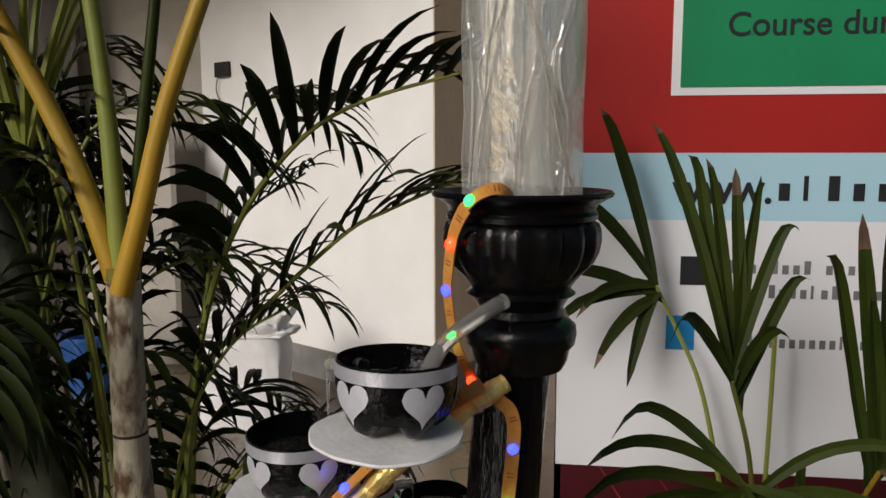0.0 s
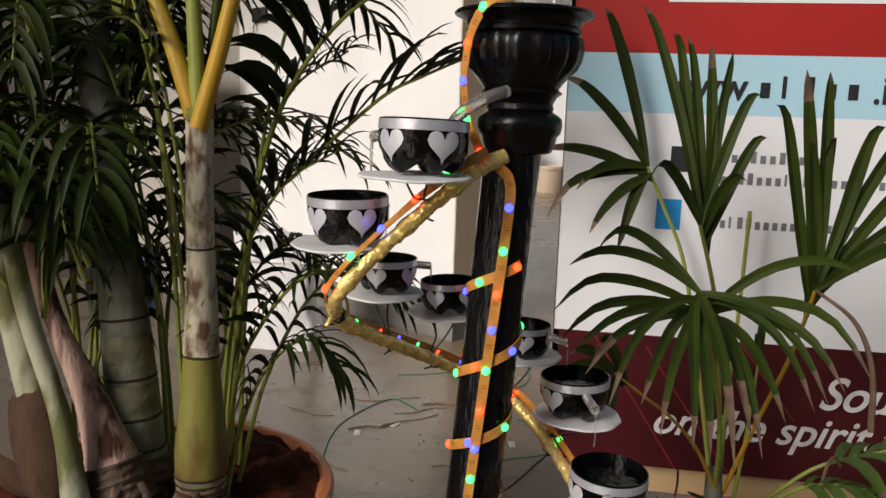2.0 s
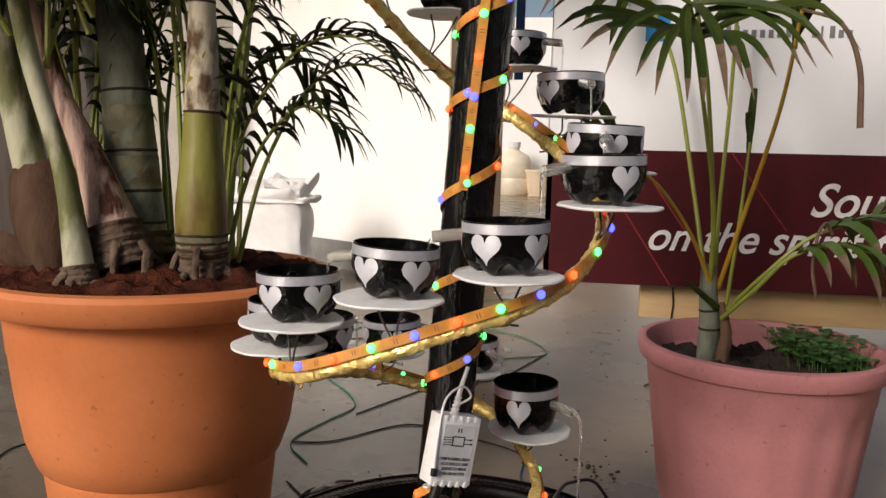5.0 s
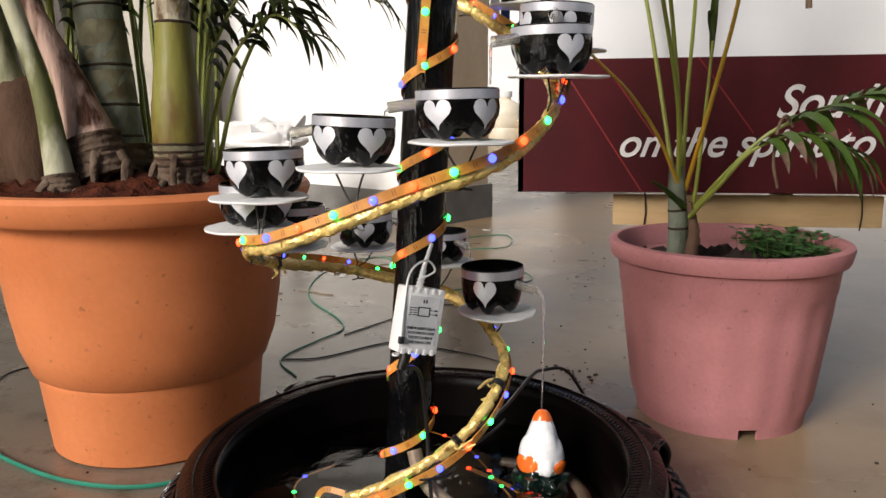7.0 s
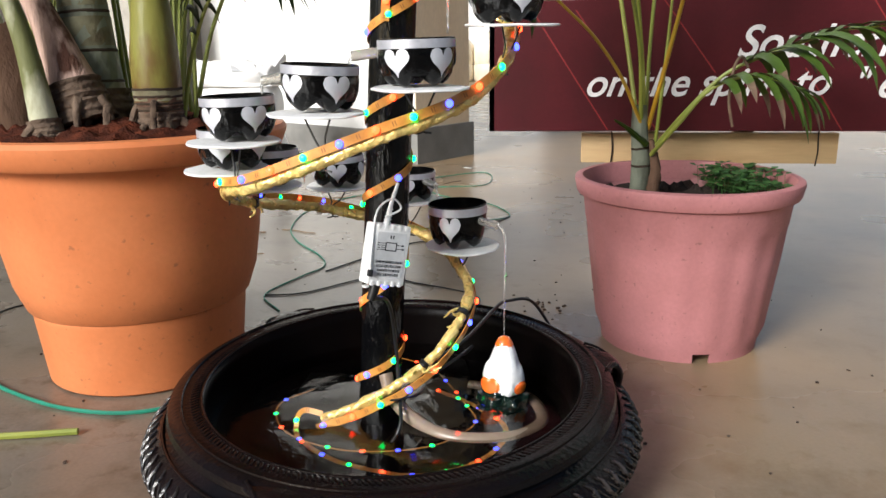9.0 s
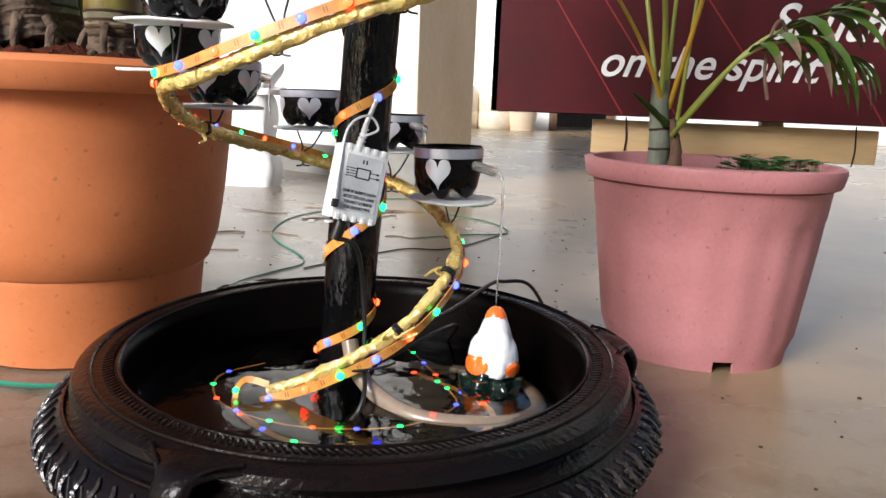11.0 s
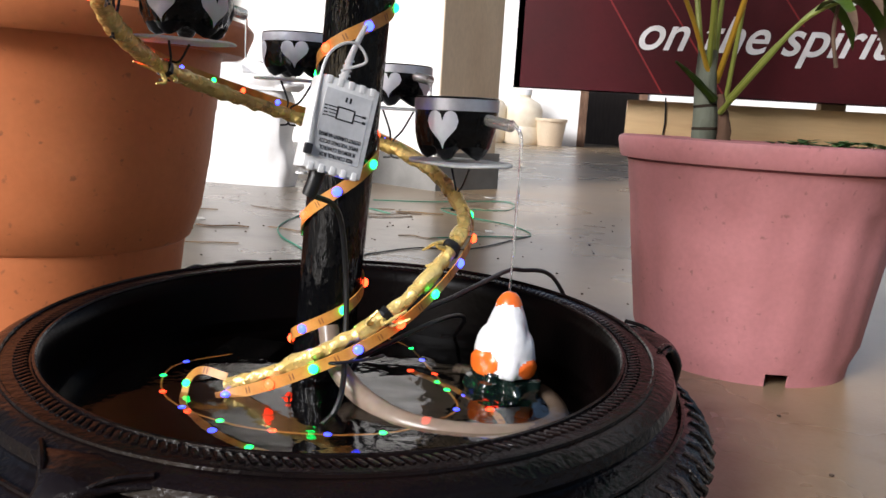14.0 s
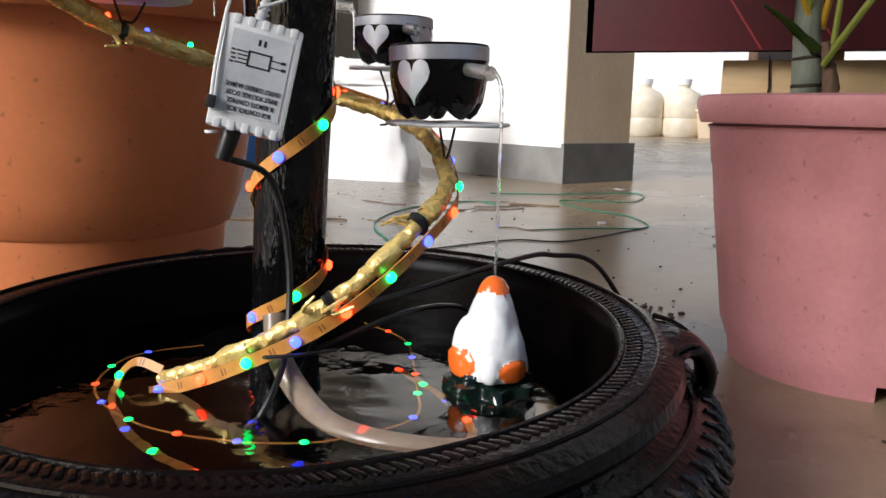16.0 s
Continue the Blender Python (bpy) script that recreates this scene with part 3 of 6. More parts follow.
sheet("green_panel", 0.291, X1 - 0.115, 1.410, 1.985, 0.007, VINYL_G, "green printed panel")
TURNED = Matrix.Rotation(radians(90), 4, "X")


def text_width(text, size, shear, fat):
    bm = lettering(text, size, (0, 0, 0), Matrix(), shear=shear, fat=fat)
    w = max(v.co.x for v in bm.verts)
    bm.free()
    return w


def written(name, text, size, at, width, material, label, shear=0.0, fat=0.0):
    """A line of writing, each word a part of its own, drawn out to the given width."""
    whole = text_width(text, size, shear, fat)
    done = 0
    for word in text.split(" "):
        x = (whole - text_width(text[done:], size, shear, fat)) * width / whole
        bm = lettering(word, size, (at[0] + x, at[1], at[2]), TURNED, shear=shear, fat=fat, width=text_width(word, size, shear, fat) * width / whole)
        part(name, bm, material, bn, label)
        done += len(word) + 1


written("heading", "Course duration", 0.056, (0.364, BY - 0.0078, 1.494), 0.372, INK, "dark printed lettering", fat=0.0004)
part("web_prefix", lettering("www.", 0.076, (0.285, BY - 0.0042, 1.212), TURNED, width=0.165, fat=0.0012), INK, bn)
part("web_suffix", lettering(".in", 0.076, (0.668, BY - 0.0042, 1.211), TURNED, width=0.06, fat=0.0012), INK, bn)


def plain_bars(name, pattern, x0, x1, z, xh, tall, label):
    """A plain block for each letter of writing that is not spelt out."""
    step = (x1 - x0) / len(pattern)
    for i, c in enumerate(pattern):
        if c != " ":
            a = x0 + i * step
            w = step * (0.3 if c == "i" else 0.72)
            part(name, box((a, BY - 0.0044, z + xh * 0.12), (a + w * (0.62 if xh > 0.03 else 0.8), BY - 0.0034, z + (tall if c in "ti" else xh) * 0.86)), SOFTINK if xh < 0.03 else INK, bn, label)


plain_bars("web_bar", "xitxx", 0.462, 0.664, 1.2115, 0.04, 0.055, "plain dark bar")
plain_bars("contact_bar", "txxxtxxt xxxi", 0.384, 0.62, 1.086, 0.021, 0.03, "plain dark bar")
plain_bars("contact_bar", "xxxttxxxixtxxxxtixxxt", 0.384, 0.752, 1.043, 0.021, 0.03, "plain dark bar")
plain_bars("contact_bar", "txittxx.xxxi xitxx", 0.392, 0.695, 0.954, 0.021, 0.03, "plain dark bar")
sheet("dark_icon", 0.303, 0.352, 1.066, 1.117, 0.0042, INK, "plain dark square")
sheet("blue_icon", 0.282, 0.331, 0.948, 1.01, 0.0042, ICONBLUE, "plain blue square")
written("slogan", "Southern", 0.098, (0.632, BY - 0.0042, 0.594), 0.345, LETTERWHITE, "white slanted lettering", 0.36, 0.0012)
written("slogan", "on the spirit to", 0.09, (0.304, BY - 0.0042, 0.511), 0.535, LETTERWHITE, "white slanted lettering", 0.36, 0.001)
written("slogan", "\" e", 0.09, (0.878, BY - 0.0042, 0.506), 0.1, LETTERWHITE, "white slanted lettering", 0.36, 0.001)
for x, z0, z1, dx in ((0.17, 0.72, 0.432, 0.19), (0.28, 0.70, 0.432, 0.19), (0.47, 0.72, 0.56, 0.12), (0.78, 0.57, 0.432, 0.09), (0.9, 0.72, 0.432, 0.2), (1.2, 0.72, 0.432, 0.2)):
    bm = bmesh.new()
    vs = [bm.verts.new(p) for p in ((x, BY - 0.0036, z0), (x + 0.0035, BY - 0.0036, z0), (x + dx + 0.0035, BY - 0.0036, z1 + 0.001), (x + dx, BY - 0.0036, z1 + 0.001))]
    bm.faces.new(vs)
    part("streak", bm, STREAK, bn)

bf = thing("timber_stand", (0.6, 1.79, 0), "pale pine frame that carries the banner", "stand")
part("plank", box((0.305, 1.752, 0.35), (0.888, 1.774, 0.421), 0.003), PINE, bf, "pale pine plank with a knot")
part("knot", lathe([(0, 0.0), (0.008, 0.0), (0.006, 0.002), (0, 0.002)], (0, 0, 0), 12), HUSK, bf)
bpy.data.objects["knot"].matrix_basis = Matrix.Translation((0.143, -0.0395, 0.385)) @ Matrix.Rotation(radians(90), 4, "X")
for x in (0.44, 0.66):
    part("upright", box((x, 1.776, 0), (x + 0.045, 1.81, 2.0), 0.003), PINE, bf)
for z in (0.75, 1.95):
    part("rail", box((0.12, 1.745, z), (2.05, 1.774, z + 0.05), 0.003), PINE, bf)
for x in (0.375, 0.84):
    part("tie", tube([Vector((x, 1.749, 0.345)), Vector((x + 0.003, 1.748, 0.38)), Vector((x, 1.749, 0.428))], 0.0015, 5), WIRE, bf)


# ---- pots ----
def rough_disc(centre, r, z, n=40, rings=14, lump=0.01, dome=0.0):
    bm = bmesh.new()
    rows = [[bm.verts.new((centre[0], centre[1], z + dome))]]
    for j in range(1, rings + 1):
        rr = r * j / rings
        rows.append([])
        for k in range(n):
            x, y = centre[0] + rr * math.cos(2 * math.pi * k / n), centre[1] + rr * math.sin(2 * math.pi * k / n)
            h = noise.noise(Vector((x * 22, y * 22, 1))) * lump + noise.noise(Vector((x * 70, y * 70, 4))) * lump * 0.6
            rows[-1].append(bm.verts.new((x, y, z + h + dome * (1 - (rr / r) ** 2))))
    for k in range(n):
        bm.faces.new((rows[0][0], rows[1][k], rows[1][(k + 1) % n]))
    for a, b in zip(rows[1:], rows[2:]):
        for k in range(n):
            bm.faces.new((a[k], a[(k + 1) % n], b[(k + 1) % n], b[k]))
    return bm


TC = (-0.592, 1.287, 0)
tp = thing("terracotta_pot", TC, "large orange terracotta-coloured planter with a rolled rim", "planter")
part("body", lathe([(0, 0.004), (0.184, 0.0), (0.19, 0.005), (0.204, 0.135), (0.206, 0.143), (0.2055, 0.147), (0.214, 0.153), (0.231, 0.2), (0.244, 0.28), (0.2515, 0.352), (0.2535, 0.358), (0.259, 0.43), (0.262, 0.442), (0.25, 0.442), (0.24, 0.38), (0.2, 0.15), (0.17, 0.02), (0, 0.02)], TC, 80), TERRACOTTA, tp)
part("rim", lathe([(0.262, 0.441), (0.293, 0.439), (0.299, 0.445), (0.309, 0.47), (0.31, 0.478), (0.304, 0.486), (0.29, 0.488), (0.28, 0.48), (0.272, 0.455), (0.262, 0.441)], TC, 80), TERRACOTTA, tp, "thick rolled rim smeared with soil")
part("soil", rough_disc(TC, 0.283, 0.481, n=96, rings=46, lump=0.018, dome=0.024), SOIL, tp, "loose red-brown soil")

PC = (0.516, 1.534, 0)
pp = thing("pink_pot", PC, "dusty pink plastic planter with fluted sides", "planter")


def flute(a, i):
    return ((0.006 * abs(math.cos(9 * a)) ** 0.5 if 2 <= i <= 4 else 0.0), 0)


pb = lathe([(0.163, 0.0), (0.166, 0.02), (0.172, 0.05), (0.193, 0.21), (0.199, 0.264), (0.207, 0.269), (0.212, 0.314), (0.215, 0.318)], PC, 90, flute)
pb.verts.ensure_lookup_table()
gone = [f for f in pb.faces if f.calc_center_median().z < 0.02 and any(abs(math.atan2(f.calc_center_median().y - PC[1], f.calc_center_median().x - PC[0]) - a) < 0.11 for a in (-1.46, 0.2, 2.6))]
bmesh.ops.delete(pb, geom=gone, context="FACES")
bmesh.ops.solidify(pb, geom=pb.faces[:], thickness=0.004)
part("body", pb, PINK, pp)
part("rim", lathe([(0.211, 0.322), (0.224, 0.322), (0.227, 0.327), (0.2315, 0.348), (0.2305, 0.355), (0.224, 0.358), (0.215, 0.357), (0.211, 0.348), (0.207, 0.316)], PC, 90), PINK, pp, "flared pink rim")
part("floor_plate", lathe([(0, 0.022), (0.162, 0.022), (0.16, 0.03), (0, 0.03)], PC, 60), PINK, pp)
part("soil", rough_disc(PC, 0.207, 0.302, n=60, rings=30, lump=0.026), DARKSOIL, pp, "dark damp soil")
rnd = random.Random(7)
cl = bmesh.new()
for _ in range(170):
    a, r = rnd.uniform(-0.9, 1.7), 0.2 * math.sqrt(rnd.random())
    c = Vector((PC[0] + 0.06 + 0.7 * r * math.cos(a), PC[1] + 0.02 + r * math.sin(a) * 0.7, 0.318 + rnd.random() * 0.045))
    for k in range(3):
        b = a + k * 2.1 + rnd.random()
        d, s = Vector((math.cos(b), math.sin(b), 0.35)), Vector((-math.sin(b), math.cos(b), 0))
        w = 0.014 + rnd.random() * 0.009
        vs = [cl.verts.new(q) for q in (c, c + d * w * 0.6 + s * w * 0.45, c + d * w - UP * 0.002, c + d * w * 0.6 - s * w * 0.45)]
        cl.faces.new(vs)
    st = [cl.verts.new(q) for q in (c, c + Vector((0.001, 0, 0)), c + Vector((0.004, 0.002, -0.03)), c + Vector((0.003, 0.002, -0.03)))]
    cl.faces.new(st)
solid("clover", cl, CLOVER, (PC[0] + 0.06, PC[1], 0.32), "small green clover weeds growing in the pink planter", "weeds", kind="stuff")


# ---- palms ----
def leaflet(bm, base, way, up, length, width, droop, mi=0, tip=0.0):
    """A folded blade that bends down along its length."""
    n = 6
    way = way.normalized()
    side = way.cross(up)
    side = side.normalized() if side.length > 1e-4 else way.orthogonal().normalized()
    rows = []
    p, d = base.copy(), way.copy()
    for i in range(n + 1):
        s = i / n
        w = width * (math.sin(math.pi * min(1, 0.12 + s * 0.9)) ** 0.7 if s < 1 else 0.0) * 0.5
        lift = d.cross(side).normalized()
        if lift.z < 0:
            lift = -lift
        rows.append((bm.verts.new(p - side * w + lift * w * 0.35), bm.verts.new(p), bm.verts.new(p + side * w + lift * w * 0.35)))
        p = p + d * (length / n)
        d = (d + Vector((0, 0, -droop / n))).normalized()
    for i, (a, b) in enumerate(zip(rows, rows[1:])):
        for k in range(2):
            f = bm.faces.new((a[k], a[k + 1], b[k + 1], b[k]))
            f.material_index = 1 if (i + 1) / n > 1 - tip else mi


def frond(parent, points, pairs, length, width, droop, leafmat, stemmat=None, start=0.3, thick=0.006, spread=60, seed=1, tip=0.0, rise=0.35, single=False):
    rnd = random.Random(seed)
    line = smooth(points, 8)
    st = part("frond", tube(line, lambda s: thick * (1 - 0.75 * s) + 0.0008, 7), stemmat or GREENSTEM, parent)
    bm = bmesh.new()
    m = len(line) - 1
    for k in range(pairs):
        s = start + (1 - start) * (k + 0.5) / pairs
        i = min(int(s * m), m - 1)
        p = line[i].lerp(line[i + 1], s * m - i)
        t = (line[i + 1] - line[i]).normalized()
        side = t.cross(UP)
        side = side.normalized() if side.length > 0.05 else Vector((1, 0, 0))
        up = side.cross(t).normalized()
        ll = length * (0.55 + 0.45 * math.sin(math.pi * (0.15 + 0.8 * (s - start) / (1 - start)))) * rnd.uniform(0.85, 1.1)
        for sg in (-1, 1):
            a = radians(spread * (1 - 0.45 * (s - start) / (1 - start)) + rnd.uniform(-9, 9))
            way = t * math.cos(a) + side * sg * math.sin(a) + up * (rise + rnd.uniform(-0.2, 0.2))
            leaflet(bm, p, way, up, ll, width * rnd.uniform(0.85, 1.1), droop * rnd.uniform(0.7, 1.3), tip=tip if rnd.random() < 0.5 else 0.0)
            if single:
                part("leaflet", bm, [leafmat, DRYTIP], st)
                bm = bmesh.new()
    if single:
        bm.free()
    else:
        tagged(part("foliage", bm, [leafmat, DRYTIP], st), kind="stuff")
    return st


def trunk(parent, points, radius, material, rings=(), n=20, label="", roots=0, name="trunk", bands=()):
    line = smooth(points, 10)
    tr = part(name, tube(line, radius, n, rough=0.03), material, parent, label)
    m = len(line) - 1
    for s in rings:
        i = min(int(s * m), m - 1)
        p = line[i].lerp(line[i + 1], s * m - i)
        t = (line[i + 1] - line[i]).normalized()
        r = radius(s) * 1.012 if callable(radius) else radius * 1.012
        part("ring", tube([p - t * 0.003, p - t * 0.0015, p + t * 0.0015, p + t * 0.003], lambda q, r=r: r + (0.0008 if 0.2 < q < 0.8 else -0.001), n, rough=0.03), RING, tr)
    for s0, s1, bm_ in bands:
        i0, i1 = int(s0 * m), max(int(s1 * m), int(s0 * m) + 2)
        seg = line[i0:i1 + 1]
        part("band", tube(seg, lambda t, i0=i0, i1=i1: radius((i0 + (i1 - i0) * t) / m) * 1.003 + 0.0004, n, rough=0.03), bm_, tr)
    base, r0 = line[0], radius(0) if callable(radius) else radius
    rnd = random.Random(int(base.x * 1000))
    if roots:
        part("root_mass", tube(smooth(line[:5 + len(line) // 13], 4), lambda q: r0 * (1.13 - 0.1 * q + 0.028 * math.sin(q * 34) + 0.03 * math.sin(q * 13)), 32, rough=0.06, seed=roots), ROOTDARK, tr, "rough brown root crown")
    for k in range(roots):
        a = -math.pi * (k + 0.5) / roots + rnd.uniform(-0.3, 0.3)
        o = Vector((math.cos(a), math.sin(a), 0))
        d, w = rnd.uniform(0.004, 0.018), rnd.uniform(0.006, 0.0105)
        part("root", tube(smooth([base + o * r0 * 0.8 + UP * rnd.uniform(0.02, 0.05), base + o * (r0 + d * 0.6) + UP * 0.024, base + o * (r0 + d) - UP * 0.015], 4), lambda q, w=w: w * (1 - 0.25 * q), 9, rough=0.14, seed=k), ROOTDARK, tr)
    return tr


LP = thing("clumping_palm", (-0.58, 1.2, 0.46), "clump of ringed palm canes with arching dark fronds", "palm")
trunk(LP, [(-0.472, 1.205, 0.47), (-0.473, 1.205, 0.56), (-0.472, 1.207, 0.68), (-0.47, 1.21, 0.85), (-0.467, 1.205, 1.0), (-0.462, 1.2, 1.16)], lambda s: 0.04 + 0.006 * math.exp(-((s - 0.3) / 0.12) ** 2) - 0.0165 * min(1, max(0, s - 0.2) / 0.5) - 0.003 * s, BAMBOO, (0.05, 0.075, 0.1, 0.125, 0.15, 0.175, 0.2, 0.5, 0.72), roots=5, bands=[(0.0, 0.08, HUSK), (0.1, 0.125, HUSK), (0.15, 0.17, HUSK), (0.175, 0.2, PALEBAND), (0.5, 0.985, PALEBARK)], label="green and brown ringed cane")
trunk(LP, [(-0.612, 1.25, 0.46), (-0.625, 1.26, 0.6), (-0.64, 1.265, 0.8), (-0.675, 1.27, 1.16), (-0.7, 1.27, 1.45), (-0.73, 1.27, 1.75)], lambda s: 0.058 - 0.028 * min(1, s * 1.6), GREYTRUNK, (0.05, 0.1, 0.16, 0.23, 0.31, 0.4, 0.5), roots=5, bands=[(0.0, 0.07, HUSK), (0.12, 0.16, PALEBAND), (0.24, 0.3, PALEBAND), (0.33, 0.38, PALEBAND)], label="thick grey ringed cane")
trunk(LP, [(-0.6, 1.18, 0.5), (-0.635, 1.19, 0.6), (-0.67, 1.195, 0.69), (-0.735, 1.2, 0.83), (-0.79, 1.2, 1.06), (-0.83, 1.2, 1.35)], lambda s: 0.048 - 0.032 * min(1, s * 1.8) + 0.004 * math.exp(-((s - 0.12) / 0.06) ** 2), PINKHUSK, (0.03, 0.07, 0.11), roots=3, bands=[(0.0, 0.12, HUSK)], label="leaning cane in a brown husk")
trunk(LP, [(-0.625, 1.1, 0.46), (-0.64, 1.11, 0.54), (-0.665, 1.12, 0.665), (-0.715, 1.12, 0.835), (-0.745, 1.12, 0.99), (-0.8, 1.12, 1.25)], lambda s: 0.027 - 0.012 * min(1, s * 2.2), PALETRUNK, (0.05,), roots=3, bands=[(0.0, 0.05, HUSK), (0.1, 0.13, YELLOWSTEM)], label="slim pale green cane")
trunk(LP, [(-0.77, 1.26, 0.47), (-0.8, 1.28, 0.54), (-0.845, 1.3, 0.62), (-0.89, 1.3, 0.84), (-0.93, 1.3, 1.1), (-0.96, 1.3, 1.4)], lambda s: 0.035 - 0.01 * s, PALETRUNK, (0.1, 0.3), label="pale cane")
trunk(LP, [(-0.70, 1.38, 0.46), (-0.735, 1.4, 0.7), (-0.765, 1.4, 0.95), (-0.81, 1.4, 1.39), (-0.85, 1.4, 1.8)], lambda s: 0.05 - 0.012 * s, GREYTRUNK, (0.1, 0.2, 0.3, 0.4, 0.5), label="grey cane behind the others")
# thick prop roots between the canes
rnd = random.Random(33)
for k in range(6):
    a = Vector((-0.675 + 0.215 * k / 5 + rnd.uniform(-0.008, 0.008), 1.175 + rnd.uniform(-0.015, 0.03), 0.53 + rnd.uniform(-0.012, 0.012)))
    d = Vector((rnd.uniform(-0.6, 0.6), -1, 0)).normalized()
    w = rnd.uniform(0.006, 0.01)
    part("root", tube(smooth([a, a + d * 0.016 - UP * 0.012, a + d * rnd.uniform(0.022, 0.036) - UP * 0.062], 5), lambda q, w=w: w * (1 - 0.2 * q), 9, rough=0.14, seed=k), ROOTDARK, LP)


def dry_sheet(foot, tip, wide, curl, lift):
    """A broad dry leaf base: a curled sheet that widens towards its torn upper edge."""
    bm = bmesh.new()
    foot, tip = Vector(foot), Vector(tip)
    way = (tip - foot).normalized()
    side = way.cross(Vector((0, -1, 0))).normalized()
    rows = []
    for j in range(13):
        s = j / 12
        row = []
        for k in range(15):
            u = 2 * k / 14 - 1
            w = wide * (0.45 + 0.55 * math.sin(math.pi * min(1.0, 0.1 + s * 0.62)))
            torn = 0.012 * noise.noise(Vector((u * 4, 3.1, 0))) * s ** 4
            p = foot.lerp(tip, s) + side * u * w + Vector((0, curl * u * u - lift * math.sin(math.pi * s), torn))
            p += Vector((0, 1, 0)) * 0.004 * noise.noise(Vector((u * 5, s * 2, 1.7)))
            row.append(bm.verts.new(p))
        rows.append(row)
    for a, b in zip(rows, rows[1:]):
        for k in range(14):
            bm.faces.new((a[k], a[k + 1], b[k + 1], b[k]))
    bmesh.ops.solidify(bm, geom=bm.faces[:], thickness=0.003)
    return bm


part("dry_husk", dry_sheet((-0.72, 1.15, 0.475), (-0.8, 1.2, 0.665), 0.062, 0.035, 0.012), HUSK, LP, "broad curled dry brown husk")
part("dry_husk", dry_sheet((-0.7, 1.17, 0.48), (-0.87, 1.19, 0.53), 0.03, 0.02, 0.006), HUSK, LP, "split dry leaf base")

for pts, m_, r_ in (([(-0.464, 1.2, 1.12), (-0.5, 1.2, 1.24), (-0.54, 1.2, 1.34), (-0.605, 1.19, 1.477), (-0.68, 1.18, 1.62)], YELLOWSTEM, 0.0125),
                    ([(-0.464, 1.2, 1.13), (-0.467, 1.2, 1.25), (-0.472, 1.2, 1.352), (-0.485, 1.2, 1.487), (-0.51, 1.2, 1.65)], GREENSTEM, 0.011),
                    ([(-0.46, 1.22, 1.13), (-0.449, 1.22, 1.25), (-0.434, 1.22, 1.353), (-0.412, 1.22, 1.489), (-0.39, 1.22, 1.65)], LEAF, 0.008),
                    ([(-0.455, 1.18, 1.13), (-0.42, 1.18, 1.24), (-0.387, 1.18, 1.351), (-0.335, 1.18, 1.48), (-0.27, 1.18, 1.62)], YELLOWSTEM, 0.0115),
                    ([(-0.47, 1.23, 1.13), (-0.49, 1.235, 1.3), (-0.52, 1.24, 1.5)], LEAFDARK, 0.006)):
    part("stem", tube(smooth(pts, 6), lambda s, r=r_: r * (1.25 - 0.45 * s), 10), m_, LP)

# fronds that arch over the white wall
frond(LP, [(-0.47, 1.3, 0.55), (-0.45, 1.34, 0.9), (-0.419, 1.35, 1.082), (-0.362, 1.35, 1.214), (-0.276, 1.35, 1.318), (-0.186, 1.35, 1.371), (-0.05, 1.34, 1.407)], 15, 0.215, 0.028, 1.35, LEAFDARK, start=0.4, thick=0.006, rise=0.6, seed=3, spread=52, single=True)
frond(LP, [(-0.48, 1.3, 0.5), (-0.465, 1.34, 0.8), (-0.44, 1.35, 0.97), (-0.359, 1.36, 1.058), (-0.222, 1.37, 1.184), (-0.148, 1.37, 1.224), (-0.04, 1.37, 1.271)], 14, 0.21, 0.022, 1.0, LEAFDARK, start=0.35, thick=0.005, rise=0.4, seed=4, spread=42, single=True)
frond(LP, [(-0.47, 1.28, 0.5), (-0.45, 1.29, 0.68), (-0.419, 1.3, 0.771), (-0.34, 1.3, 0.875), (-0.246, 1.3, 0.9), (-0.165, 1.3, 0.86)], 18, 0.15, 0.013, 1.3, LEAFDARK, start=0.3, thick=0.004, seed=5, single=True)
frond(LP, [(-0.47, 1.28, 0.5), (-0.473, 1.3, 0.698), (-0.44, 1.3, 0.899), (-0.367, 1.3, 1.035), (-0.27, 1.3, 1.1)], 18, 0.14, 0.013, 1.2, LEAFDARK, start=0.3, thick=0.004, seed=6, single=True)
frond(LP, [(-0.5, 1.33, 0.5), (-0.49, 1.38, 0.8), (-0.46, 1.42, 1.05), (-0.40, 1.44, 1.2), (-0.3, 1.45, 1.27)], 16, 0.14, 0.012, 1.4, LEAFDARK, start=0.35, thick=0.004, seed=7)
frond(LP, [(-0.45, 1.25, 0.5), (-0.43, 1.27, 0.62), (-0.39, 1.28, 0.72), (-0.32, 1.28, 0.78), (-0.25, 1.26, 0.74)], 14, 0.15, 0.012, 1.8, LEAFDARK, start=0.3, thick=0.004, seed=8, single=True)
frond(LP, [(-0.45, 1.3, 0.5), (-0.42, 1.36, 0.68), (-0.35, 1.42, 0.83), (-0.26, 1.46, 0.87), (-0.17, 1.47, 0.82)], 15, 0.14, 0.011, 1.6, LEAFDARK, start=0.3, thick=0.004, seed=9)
# dense dark fronds among and behind the canes
rnd = random.Random(11)
